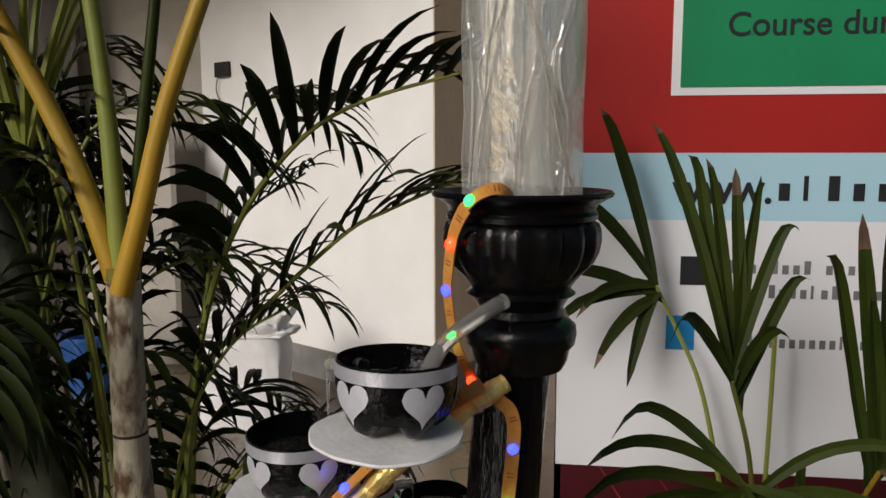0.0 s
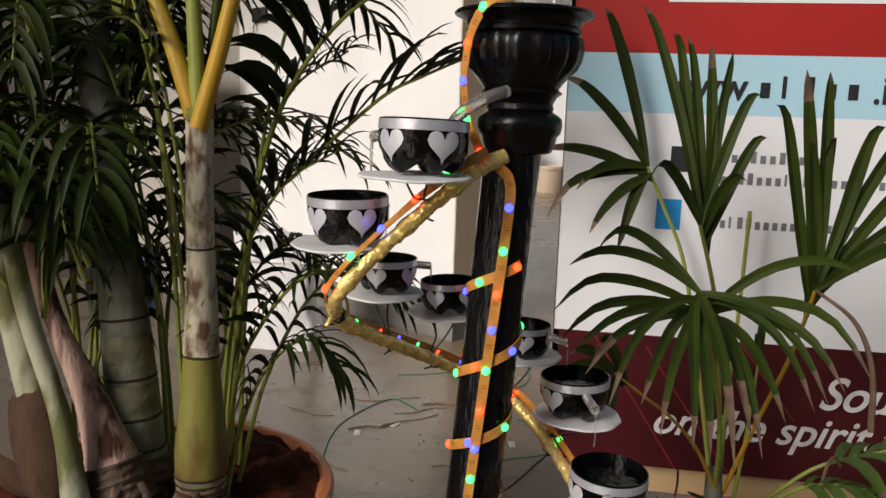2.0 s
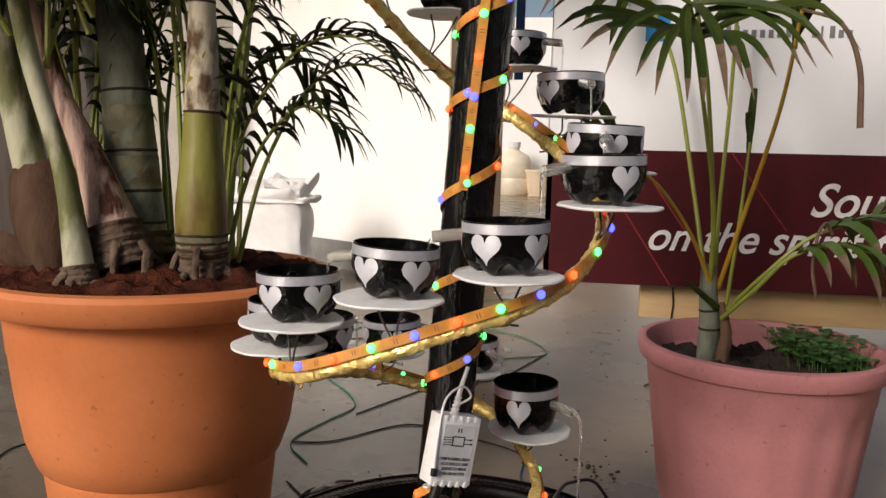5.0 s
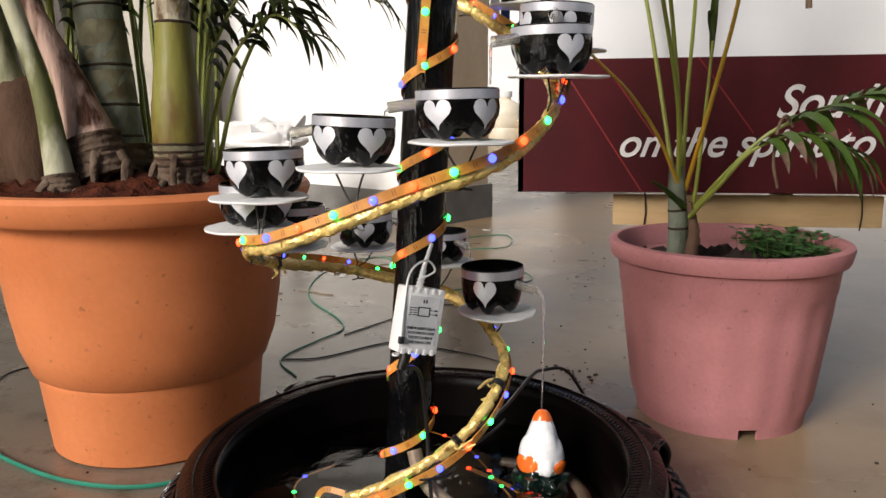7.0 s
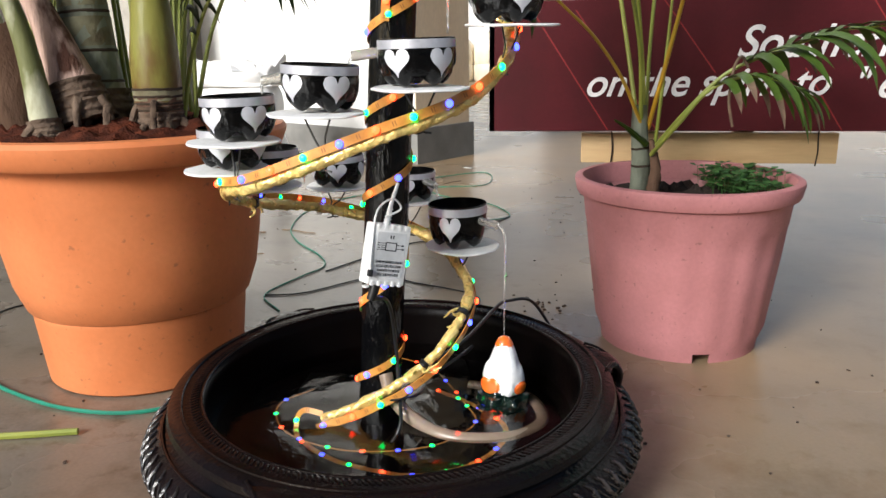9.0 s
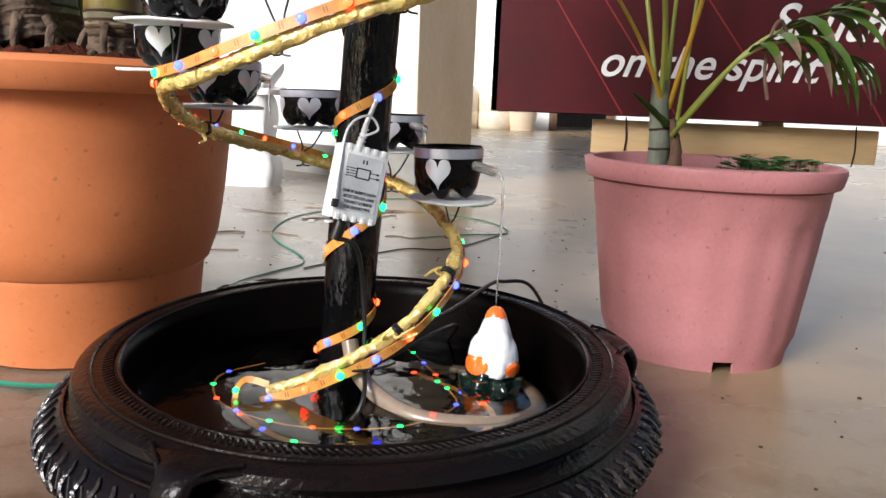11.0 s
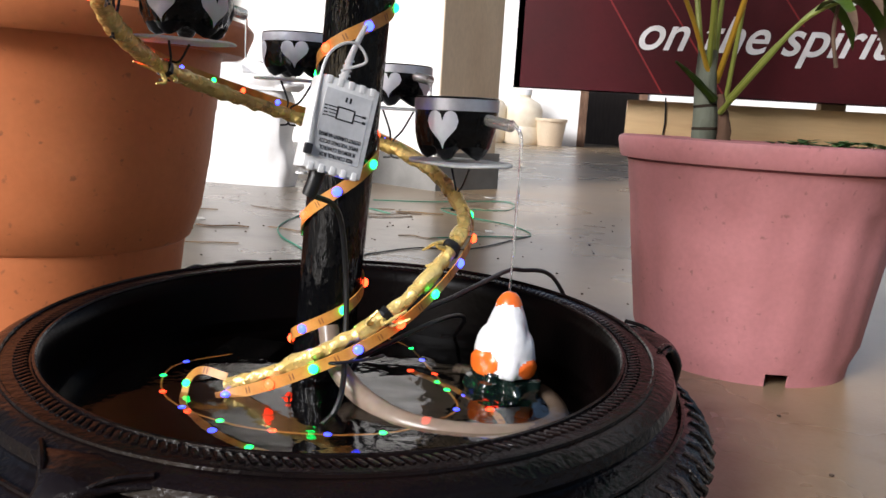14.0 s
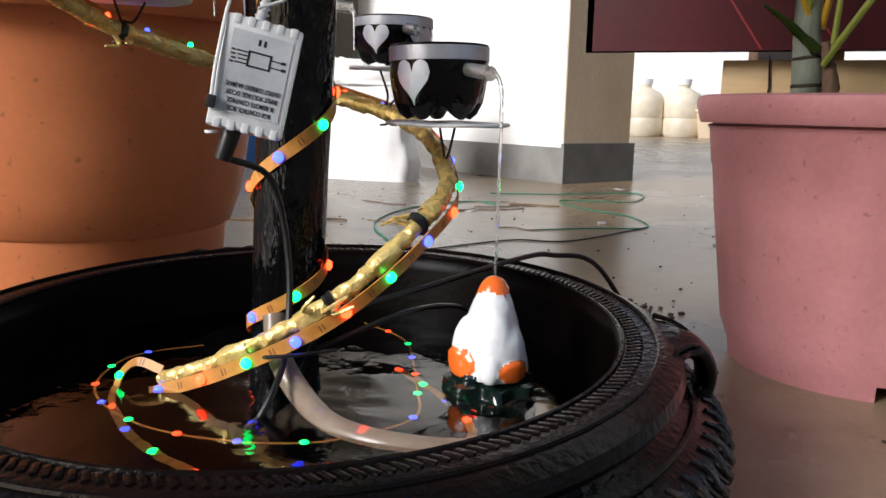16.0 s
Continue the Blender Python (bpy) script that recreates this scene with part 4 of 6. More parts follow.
for k in range(26):
    a = rnd.uniform(0.2, 2.9) if k % 3 else rnd.uniform(3.3, 4.4)
    b0 = Vector((-0.6 + rnd.uniform(-0.16, 0.12), 1.27 + rnd.uniform(-0.04, 0.1), 0.48))
    h = rnd.uniform(0.3, 0.95)
    o = Vector((math.cos(a), math.sin(a) * 0.7, 0))
    reach = rnd.uniform(0.16, 0.34)
    if k % 3 == 0:
        reach *= 0.8
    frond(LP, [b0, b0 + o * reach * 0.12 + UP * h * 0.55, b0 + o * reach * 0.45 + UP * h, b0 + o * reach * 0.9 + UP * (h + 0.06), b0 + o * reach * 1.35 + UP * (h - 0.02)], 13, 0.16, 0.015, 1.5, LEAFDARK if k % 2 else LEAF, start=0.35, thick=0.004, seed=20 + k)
# shaggy fronds that hang in front of the canes
rnd = random.Random(17)
for k in range(15):
    b0 = Vector((-0.74 + rnd.uniform(-0.1, 0.12), 1.14 + rnd.uniform(-0.03, 0.06), 0.8 + rnd.uniform(0, 0.3)))
    o = Vector((rnd.uniform(-0.8, 0.5), rnd.uniform(-0.7, 0.1), 0)).normalized()
    h, reach = rnd.uniform(0.06, 0.2), rnd.uniform(0.1, 0.2)
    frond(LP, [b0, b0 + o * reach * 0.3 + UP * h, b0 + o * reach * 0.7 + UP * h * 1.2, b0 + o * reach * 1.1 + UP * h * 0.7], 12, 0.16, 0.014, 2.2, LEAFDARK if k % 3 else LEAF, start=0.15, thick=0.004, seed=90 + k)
# upper crown
for k in range(9):
    a = -0.4 + 2 * math.pi * k / 9
    o = Vector((math.cos(a), math.sin(a) * 0.6 + 0.1, 0))
    b0 = Vector((-0.62, 1.25, 1.3))
    frond(LP, [b0, b0 + o * 0.12 + UP * 0.25, b0 + o * 0.35 + UP * 0.42, b0 + o * 0.62 + UP * 0.36], 16, 0.2, 0.02, 1.5, LEAFDARK if k % 2 else LEAF, start=0.3, thick=0.006, seed=60 + k)

# palm in the pink planter
PP = thing("young_palm", (0.46, 1.58, 0.32), "young palm with broad green leaflets and brown tips", "palm")
trunk(PP, [(0.425, 1.56, 0.31), (0.424, 1.56, 0.38), (0.418, 1.56, 0.44), (0.415, 1.56, 0.5)], lambda s: 0.023 - 0.008 * s, GREYTRUNK, (0.3, 0.5), n=14, label="short grey trunk with dry sheaths")
part("dry_sheath", tube(smooth([(0.448, 1.545, 0.315), (0.452, 1.54, 0.37), (0.44, 1.54, 0.43)]), lambda s: 0.016 - 0.01 * s, 9, rough=0.3), HUSK, PP)
part("dry_sheath", tube(smooth([(0.43, 1.54, 0.42), (0.39, 1.52, 0.455), (0.36, 1.5, 0.475)]), lambda s: 0.008 - 0.006 * s, 7, rough=0.3), LEAF, PP)


def blade_leaf(name, stem, tips, width, leafmat, bulge, thick, seed, tip=0.12, stemmat=None):
    """A stalk that ends in a fan of broad blades, each running to its tip."""
    rnd = random.Random(seed)
    line = smooth(stem, 8)
    st = part(name, tube(line, lambda s: thick * (1 - 0.4 * s), 8), stemmat or GREENSTEM, PP)
    for k, q in enumerate(tips):
        bm = bmesh.new()
        q = Vector(q)
        foot = line[-1 - rnd.randrange(0, 4)]
        mid = (foot + q) / 2 + Vector((0, bulge * rnd.uniform(0.5, 1.2), abs(bulge) * rnd.uniform(0.2, 0.8)))
        n, rows = 10, []
        dry = rnd.choice((0, 1, 1, 2))
        curl, sway, twist = rnd.uniform(0.1, 0.6), rnd.uniform(-0.004, 0.004), rnd.uniform(-0.5, 0.5)
        for i in range(n + 1):
            s = i / n
            p = foot * (1 - s) ** 2 + mid * 2 * s * (1 - s) + q * s * s + Vector((sway * math.sin(5 * s), 0, 0.012 * math.sin(math.pi * s) - curl * max(0, s - 0.7) ** 2))
            d = ((mid - foot) * (1 - s) + (q - mid) * s).normalized()
            side = d.cross(Vector((rnd.uniform(-0.05, 0.05) + twist * s, -1, 0.35))).normalized()
            lift = side.cross(d).normalized()
            w = width * 0.5 * (math.sin(math.pi * (0.08 + 0.9 * s)) ** 0.6 if s < 1 else 0.02) * rnd.uniform(0.96, 1.04)
            rows.append((bm.verts.new(p - side * w + lift * w * 0.4), bm.verts.new(p), bm.verts.new(p + side * w + lift * w * 0.4)))
        for i, (a, b) in enumerate(zip(rows, rows[1:])):
            for j in range(2):
                f = bm.faces.new((a[j], a[j + 1], b[j + 1], b[j]))
                f.material_index = 1 if i >= n - dry else 0
        part("leaflet", bm, [leafmat, DRYTIP], st)


blade_leaf("frond", [(0.42, 1.56, 0.45), (0.4, 1.47, 0.62), (0.345, 1.32, 0.8), (0.294, 1.169, 0.927)],
           [(0.143, 1.185, 1.008), (0.114, 1.1, 0.983), (0.09, 1.1, 0.942), (0.108, 1.06, 0.905), (0.142, 1.02, 0.866), (0.207, 1.02, 0.828), (0.235, 0.99, 0.81), (0.267, 0.976, 0.795), (0.311, 0.946, 0.818), (0.345, 0.963, 0.83), (0.38, 1.0, 0.833), (0.415, 1.03, 0.845), (0.455, 1.05, 0.872), (0.493, 1.057, 0.901), (0.485, 1.13, 0.985), (0.172, 1.01, 0.842), (0.287, 0.965, 0.803), (0.33, 0.955, 0.82), (0.124, 1.04, 0.886), (0.437, 1.04, 0.858)], 0.0155, LEAF, 0.05, 0.005, 31)
blade_leaf("frond", [(0.415, 1.57, 0.45), (0.385, 1.62, 0.65), (0.34, 1.64, 0.88), (0.29, 1.64, 1.0), (0.251, 1.62, 1.077)],
           [(0.152, 1.6, 1.403), (0.084, 1.58, 1.263), (0.049, 1.56, 1.113), (0.064, 1.55, 1.025), (0.117, 1.56, 1.05), (0.147, 1.54, 0.96), (0.2, 1.55, 0.93)], 0.022, LEAFDARK, 0.02, 0.005, 32)
blade_leaf("frond", [(0.43, 1.575, 0.45), (0.405, 1.52, 0.65), (0.36, 1.4, 0.86), (0.311, 1.319, 1.005)],
           [(0.205, 1.35, 1.372), (0.246, 1.35, 1.352), (0.272, 1.35, 1.33), (0.312, 1.35, 1.308), (0.34, 1.35, 1.29), (0.391, 1.34, 1.247), (0.402, 1.32, 1.173), (0.36, 1.25, 1.1), (0.22, 1.25, 1.12)], 0.0175, LEAF, 0.022, 0.005, 33)
blade_leaf("frond", [(0.435, 1.565, 0.45), (0.46, 1.48, 0.62), (0.475, 1.36, 0.79), (0.463, 1.228, 0.93)],
           [(0.376, 1.2, 1.237), (0.414, 1.2, 1.256), (0.445, 1.2, 1.262), (0.425, 1.19, 1.165), (0.455, 1.2, 1.197), (0.519, 1.18, 1.206), (0.566, 1.18, 1.214), (0.6, 1.16, 1.169), (0.62, 1.14, 1.1), (0.6, 1.12, 1.03)], 0.0185, LEAF, 0.02, 0.005, 34, stemmat=YELLOWSTEM)
part("dry_strand", tube(smooth([(0.463, 1.228, 0.93), (0.5, 1.17, 0.9), (0.522, 1.15, 0.84), (0.53, 1.15, 0.755)]), lambda s: 0.0025 + 0.002 * s, 6), DRYTIP, PP)
frond(PP, [(0.45, 1.53, 0.42), (0.5, 1.47, 0.5), (0.565, 1.45, 0.57), (0.654, 1.44, 0.61), (0.76, 1.43, 0.645), (0.88, 1.42, 0.655)], 11, 0.2, 0.026, 2.0, LEAFBRIGHT, start=0.45, thick=0.004, seed=35, spread=50, tip=0.2, rise=0.1, single=True)
frond(PP, [(0.44, 1.53, 0.4), (0.48, 1.46, 0.47), (0.53, 1.42, 0.54), (0.6, 1.39, 0.565), (0.68, 1.37, 0.54)], 7, 0.16, 0.022, 2.2, LEAFBRIGHT, start=0.5, thick=0.004, seed=36, spread=50, tip=0.2, rise=0.05, single=True)
blade_leaf("frond", [(0.42, 1.55, 0.46), (0.37, 1.5, 0.56), (0.31, 1.44, 0.64), (0.256, 1.396, 0.69), (0.2, 1.36, 0.74)],
           [(0.1, 1.36, 0.72), (0.13, 1.34, 0.68), (0.12, 1.36, 0.78), (0.16, 1.36, 0.81), (0.19, 1.34, 0.66)], 0.02, LEAFDARK, 0.02, 0.004, 37, stemmat=YELLOWSTEM)
blade_leaf("frond", [(0.45, 1.55, 0.42), (0.455, 1.52, 0.55), (0.46, 1.51, 0.66), (0.462, 1.5, 0.74)], [(0.465, 1.5, 0.86), (0.45, 1.49, 0.8)], 0.014, LEAF, 0.005, 0.004, 38)
part("stalk", tube(smooth([(0.43, 1.57, 0.43), (0.435, 1.6, 0.62), (0.445, 1.62, 0.8), (0.45, 1.63, 1.0)]), 0.004, 7), GREENSTEM, PP)
part("dry_strand", tube(smooth([(0.6, 1.44, 0.58), (0.585, 1.43, 0.6), (0.57, 1.42, 0.58), (0.565, 1.42, 0.52), (0.575, 1.42, 0.47)]), 0.003, 6), DRYTIP, PP)
# ---- fountain ----
def axis(z):
    return Vector((-0.039 + 0.0712 * z, 0.972 - 0.017 * z, z))


BC = (-0.002, 0.943, 0)
bs = thing("basin", BC, "round black glazed pottery basin with carved sides, half full of water", "basin")
part("bowl", lathe([(0, 0.0), (0.23, 0.0), (0.25, 0.006), (0.335, 0.035), (0.366, 0.062), (0.37, 0.078), (0.36, 0.094), (0.338, 0.108), (0.325, 0.112), (0.322, 0.117), (0.329, 0.121), (0.334, 0.129), (0.331, 0.138), (0.322, 0.143), (0.312, 0.145), (0.284, 0.144), (0.282, 0.135), (0.28, 0.09), (0.265, 0.035), (0.2, 0.016), (0, 0.014)], BC, 96), BASINBLACK, bs)
part("lining", lathe([(0.2825, 0.1435), (0.279, 0.14), (0.276, 0.128), (0.271, 0.09), (0.257, 0.04), (0.2, 0.022), (0, 0.02)], BC, 96), INSIDEBLACK, bs, "black inside of the basin, darker and duller than the outside")
brd = bmesh.new()
for k in range(230):
    a = 2 * math.pi * k / 230
    c = Vector((BC[0] + 0.2935 * math.cos(a), BC[1] + 0.2935 * math.sin(a), 0.144))
    box((-0.0065, -0.0022, -0.002), (0.0065, 0.0022, 0.0019), 0.001, bm=brd, turn=Matrix.Translation(c) @ Matrix.Rotation(a + 0.6, 4, "Z"))
tagged(part("braid", brd, BASINBLACK, bs, "braided carved band round the rim"), kind="stuff")
for rr, zz in ((0.3125, 0.1455), (0.2835, 0.1445), (0.341, 0.109)):
    ring = [Vector((BC[0] + rr * math.cos(2 * math.pi * k / 120), BC[1] + rr * math.sin(2 * math.pi * k / 120), zz)) for k in range(121)]
    part("bead", tube(ring, 0.0022, 6, caps=False), BASINBLACK, bs)


def belly(s):
    """Radius and height of the belly from shoulder (0) to foot (1)."""
    pr = [(0.341, 0.107), (0.36, 0.094), (0.3705, 0.078), (0.3665, 0.062), (0.336, 0.035), (0.3, 0.022)]
    f = s * (len(pr) - 1)
    i = min(int(f), len(pr) - 2)
    return [pr[i][q] + (pr[i + 1][q] - pr[i][q]) * (f - i) for q in (0, 1)]


cv = bmesh.new()
rnd = random.Random(5)
for k in range(92):
    a0 = 2 * math.pi * k / 92
    for lean, s0, s1 in ((0.055, 0.08, 0.52), (-0.055, 0.55, 0.95)):
        pts = []
        for q in range(7):
            s = q / 6
            r, z = belly(s0 + (s1 - s0) * s)
            a = a0 + lean * (s - 0.5) + 0.01 * math.sin(s * 9)
            pts.append(Vector((BC[0] + (r + 0.0012) * math.cos(a), BC[1] + (r + 0.0012) * math.sin(a), z)))
        tube(pts, lambda s: 0.0007 + 0.003 * math.sin(math.pi * min(1, 0.1 + 0.85 * s)) , 6, bm=cv, rough=0.35, seed=k)
        for dd in (0.018, -0.018):
            pts2 = []
            for q in range(4):
                s = 0.3 + 0.4 * q / 3
                r, z = belly(s0 + (s1 - s0) * s)
                a = a0 + lean * (s - 0.5) + dd + 0.006 * q
                pts2.append(Vector((BC[0] + r * math.cos(a), BC[1] + r * math.sin(a), z)))
            tube(pts2, 0.0018, 5, bm=cv)
tagged(part("carving", cv, CARVED, bs, "worn carved leaf ridges"), kind="stuff")


def lug(a):
    """A strap handle: broad where it grows out of the rim, curling down to the shoulder with a gap behind it."""
    o, t = Vector((math.cos(a), math.sin(a), 0)), Vector((-math.sin(a), math.cos(a), 0))
    spine = smooth([Vector((r, 0, z)) for r, z in ((0.314, 0.134), (0.33, 0.136), (0.346, 0.132), (0.357, 0.119), (0.3585, 0.102), (0.351, 0.084))], 6)
    bm = bmesh.new()
    rows = []
    for i, p in enumerate(spine):
        s = i / (len(spine) - 1)
        d = (spine[min(i + 1, len(spine) - 1)] - spine[max(i - 1, 0)]).normalized()
        up = Vector((-d.z, 0, d.x))
        wide = float(np.interp(s, (0, 0.15, 0.3, 0.45, 0.8, 1), (0.062, 0.056, 0.034, 0.021, 0.018, 0.024)))
        row = []
        for k in range(20):
            q = 2 * math.pi * k / 20
            x, h = math.copysign(abs(math.cos(q)) ** 0.7, math.cos(q)) * wide, math.sin(q) * (0.0085 - 0.0035 * abs(math.cos(q)) * (s < 0.35))
            h += 0.0012 * noise.noise(Vector((x * 60, s * 5, a)))
            e = p + up * h
            row.append(bm.verts.new(Vector(BC) + o * e.x + t * x + UP * e.z))
        rows.append(row)
    for p, q in zip(rows, rows[1:]):
        for k in range(20):
            bm.faces.new((p[k], p[(k + 1) % 20], q[(k + 1) % 20], q[k]))
    bm.faces.new(rows[0]), bm.faces.new(rows[-1])
    h = part("handle", bm, BASINBLACK, bs)
    c = Vector(BC)
    for sg in (-1, 1):
        part("groove", tube(smooth([c + o * 0.322 + t * sg * 0.05 + UP * 0.143, c + o * 0.338 + t * sg * 0.03 + UP * 0.142, c + o * 0.354 + t * sg * 0.013 + UP * 0.132, c + o * 0.3665 + t * sg * 0.01 + UP * 0.112], 5), lambda q: 0.0024 - 0.001 * q, 7), BASINBLACK, h)


for a in (17, 137, 257):
    lug(radians(a))
# the hand-thrown rim sags towards the front
for ob in bs.children_recursive:
    for v in ob.data.vertices:
        v.co.z += 0.037 * v.co.y * min(1.0, v.co.z / 0.14) if v.co.z > 0.03 else 0.0
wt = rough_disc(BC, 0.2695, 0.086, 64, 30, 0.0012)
water = solid("water", wt, WATER, (BC[0], BC[1], 0.086), "still water with a dark tint that dims what lies below", "water", kind="structure")
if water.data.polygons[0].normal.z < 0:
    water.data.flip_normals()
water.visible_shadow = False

# column
COLR = 0.0325
cl_ = thing("column", axis(0.022), "black gloss-painted column with a fluted urn on top", "fountain")
bm = bmesh.new()
rings = []
for j in range(60):
    z = 0.022 + (1.135 - 0.022) * j / 59
    c = axis(z)
    rings.append([bm.verts.new(c + Vector((math.cos(a), math.sin(a), 0)) * (COLR + 0.0011 * noise.noise(Vector((math.cos(a) * 3, math.sin(a) * 3, z * 5))) + 0.0009 * noise.noise(Vector((math.cos(a) * 9, math.sin(a) * 9, z * 14))))) for a in [2 * math.pi * k / 32 for k in range(32)]])
for a, b in zip(rings, rings[1:]):
    for k in range(32):
        bm.faces.new((a[k], a[(k + 1) % 32], b[(k + 1) % 32], b[k]))
part("shaft", bm, BLACKGLOSS, cl_, "glossy black shaft with runs of paint")
UC = axis(1.2)
UC = (UC.x + 0.0, UC.y + 0.004, 0)


def gadroon(a, i):
    return ((0.0065 * (abs(math.cos(8 * a)) ** 0.6 - 0.45) if 8 <= i <= 12 else 0), 0)


part("collar", lathe([(0.03, 1.118), (0.037, 1.12), (0.041, 1.128), (0.043, 1.138), (0.047, 1.142), (0.0485, 1.15), (0.0475, 1.158), (0.043, 1.162), (0.036, 1.166), (0.03, 1.168)], UC, 40), BLACKSATIN, cl_)
part("urn", lathe([(0.034, 1.163), (0.038, 1.168), (0.0365, 1.174), (0.041, 1.182), (0.047, 1.186), (0.042, 1.19), (0.046, 1.196), (0.052, 1.203), (0.058, 1.212), (0.0625, 1.221), (0.0645, 1.231), (0.064, 1.24), (0.062, 1.246), (0.0605, 1.2485), (0.064, 1.25), (0.0645, 1.254), (0.062, 1.257), (0.064, 1.262), (0.071, 1.2665), (0.0765, 1.269), (0.0775, 1.2715), (0.0755, 1.2735), (0.071, 1.273), (0.06, 1.268), (0.055, 1.25), (0.04, 1.22), (0, 1.215)], UC, 84, gadroon), BLACKSATIN, cl_, "black urn with a fluted bowl and flared lip")

# clear bottle and its film in the urn
bt = thing("clear_bottle", (UC[0], UC[1], 1.216), "large clear plastic bottle wrapped in crinkled film", "bottle")
bmf = lathe([(0.0, 1.219), (0.04, 1.219), (0.0505, 1.24), (0.0515, 1.3), (0.0505, 1.34), (0.052, 1.4), (0.051, 1.46), (0.0515, 1.52), (0.045, 1.58), (0.02, 1.62), (0.016, 1.66)], UC, 64, lambda a, i: (0.0022 * noise.noise(Vector((math.cos(a) * 4, math.sin(a) * 4, i * 0.9))) if i > 1 else 0, 0))
bmesh.ops.solidify(bmf, geom=bmf.faces[:], thickness=0.0008)
part("wall", bmf, FILM, bt).visible_shadow = False
crn = bmesh.new()
rnd = random.Random(3)
for k in range(9):
    a = rnd.uniform(-2.6, -0.6)
    pts = [Vector((UC[0] + 0.0528 * math.cos(a + d), UC[1] + 0.0528 * math.sin(a + d), z)) for d, z in [(0.09 * q * rnd.uniform(-1, 1.6), 1.28 + 0.05 * q + rnd.uniform(-0.01, 0.01)) for q in range(5)]]
    tube(smooth(pts, 5), 0.0011, 5, bm=crn, rough=0.6, seed=k)
part("crease", crn, FILM, bt, "creases of the clear film")
inner = bmesh.new()
sheet_rows = []
for j in range(25):
    z = 1.24 + 0.34 * j / 24
    sheet_rows.append([inner.verts.new((UC[0] + 0.008 + (0.036 + 0.009 * math.sin(5 * a + z * 8) + 0.004 * noise.noise(Vector((a * 3, z * 30, 2)))) * math.cos(a), UC[1] + (0.034 + 0.008 * math.sin(4 * a + 1)) * math.sin(a), z)) for a in [2 * math.pi * k / 72 for k in range(72)]])
for p, q in zip(sheet_rows, sheet_rows[1:]):
    for k in range(72):
        inner.faces.new((p[k], p[(k + 1) % 72], q[(k + 1) % 72], q[k]))
part("inner_film", inner, FILM, bt, "folded clear film inside the bottle").visible_shadow = False
part("seam", tube(smooth([(UC[0] - 0.018, UC[1] - 0.051, 1.49), (UC[0] + 0.005, UC[1] - 0.054, 1.42), (UC[0] + 0.018, UC[1] - 0.051, 1.37), (UC[0] + 0.034, UC[1] - 0.042, 1.3), (UC[0] + 0.042, UC[1] - 0.034, 1.278)]), 0.0014, 6), CLEARTUBE, bt, "twisted seam of the film")
part("print", bars("x.xx", 0, 0.05, 0, 0.008, 0.008, 0), ICONBLUE, bt)
pr = bpy.data.objects["print"]
pr.matrix_basis = Matrix.Translation((-0.019, -0.0525, 0.175)) @ Matrix.Rotation(radians(90), 4, "Y") @ Matrix.Rotation(radians(8), 4, "Z")
ORIGIN[pr] = ORIGIN[bt]


# ---- spiral arm ----
ARM = smooth([(0.036, 0.912, 1.118), (0.005, 0.895, 1.098), (-0.054, 0.892, 1.049), (-0.128, 0.868, 0.972), (-0.146, 0.893, 0.93), (-0.118, 0.952, 0.892), (-0.041, 1.104, 0.81), (0.049, 1.121, 0.759), (0.121, 1.046, 0.705), (0.165, 0.965, 0.658), (0.168, 0.881, 0.608), (0.116, 0.806, 0.558), (0.022, 0.768, 0.522), (-0.132, 0.779, 0.463), (-0.201, 0.837, 0.444), (-0.222, 0.98, 0.4), (-0.15, 1.13, 0.36), (0.012, 1.136, 0.319), (0.097, 1.051, 0.268), (0.099, 0.97, 0.229), (0.05, 0.915, 0.171), (-0.03, 0.89, 0.122), (-0.101, 0.884, 0.091)], 14)
arm = thing("spiral_arm", axis(0.6), "spiral cable arm wrapped in crinkled gold foil", "spiral arm")
part("core", tube(ARM, 0.0045, 8), BROWNTUBE, arm, "brown cable under the foil")
rnd = random.Random(2)
gb = bmesh.new()
prev, rings, run = None, [], 0.0
FOIL = smooth(ARM, 4)
for i, p in enumerate(FOIL):
    run += (p - FOIL[i - 1]).length if i else 0.0
    t = (FOIL[min(i + 1, len(FOIL) - 1)] - FOIL[max(i - 1, 0)]).normalized()
    prev = t.orthogonal().normalized() if prev is None else (prev - t * prev.dot(t)).normalized()
    side = t.cross(prev)
    bulge = 0.0028 * max(0.0, noise.noise(Vector((run * 9, 0.3, 7)))) + 0.0035 * max(0.0, math.sin(run * 16) - 0.8)
    ring = []
    for k in range(14):
        a = 2 * math.pi * k / 14
        lap = (run / 0.03 + k / 14) % 1.0
        r = float(np.interp(p.z, (0.1, 0.3), (0.0052, 0.0068))) + bulge + 0.0018 * lap + 0.0016 * noise.noise(Vector((math.cos(a) * 2, math.sin(a) * 2, run * 110)))
        ring.append(gb.verts.new(p + (prev * math.cos(a) + side * math.sin(a)) * r))
    rings.append(ring)
for a, b in zip(rings, rings[1:]):
    for k in range(14):
        gb.faces.new((a[k], a[(k + 1) % 14], b[(k + 1) % 14], b[k]))
gb.faces.new(rings[0]), gb.faces.new(rings[-1])
part("foil", gb, GOLD, arm, "crinkled gold foil")
rnd = random.Random(9)
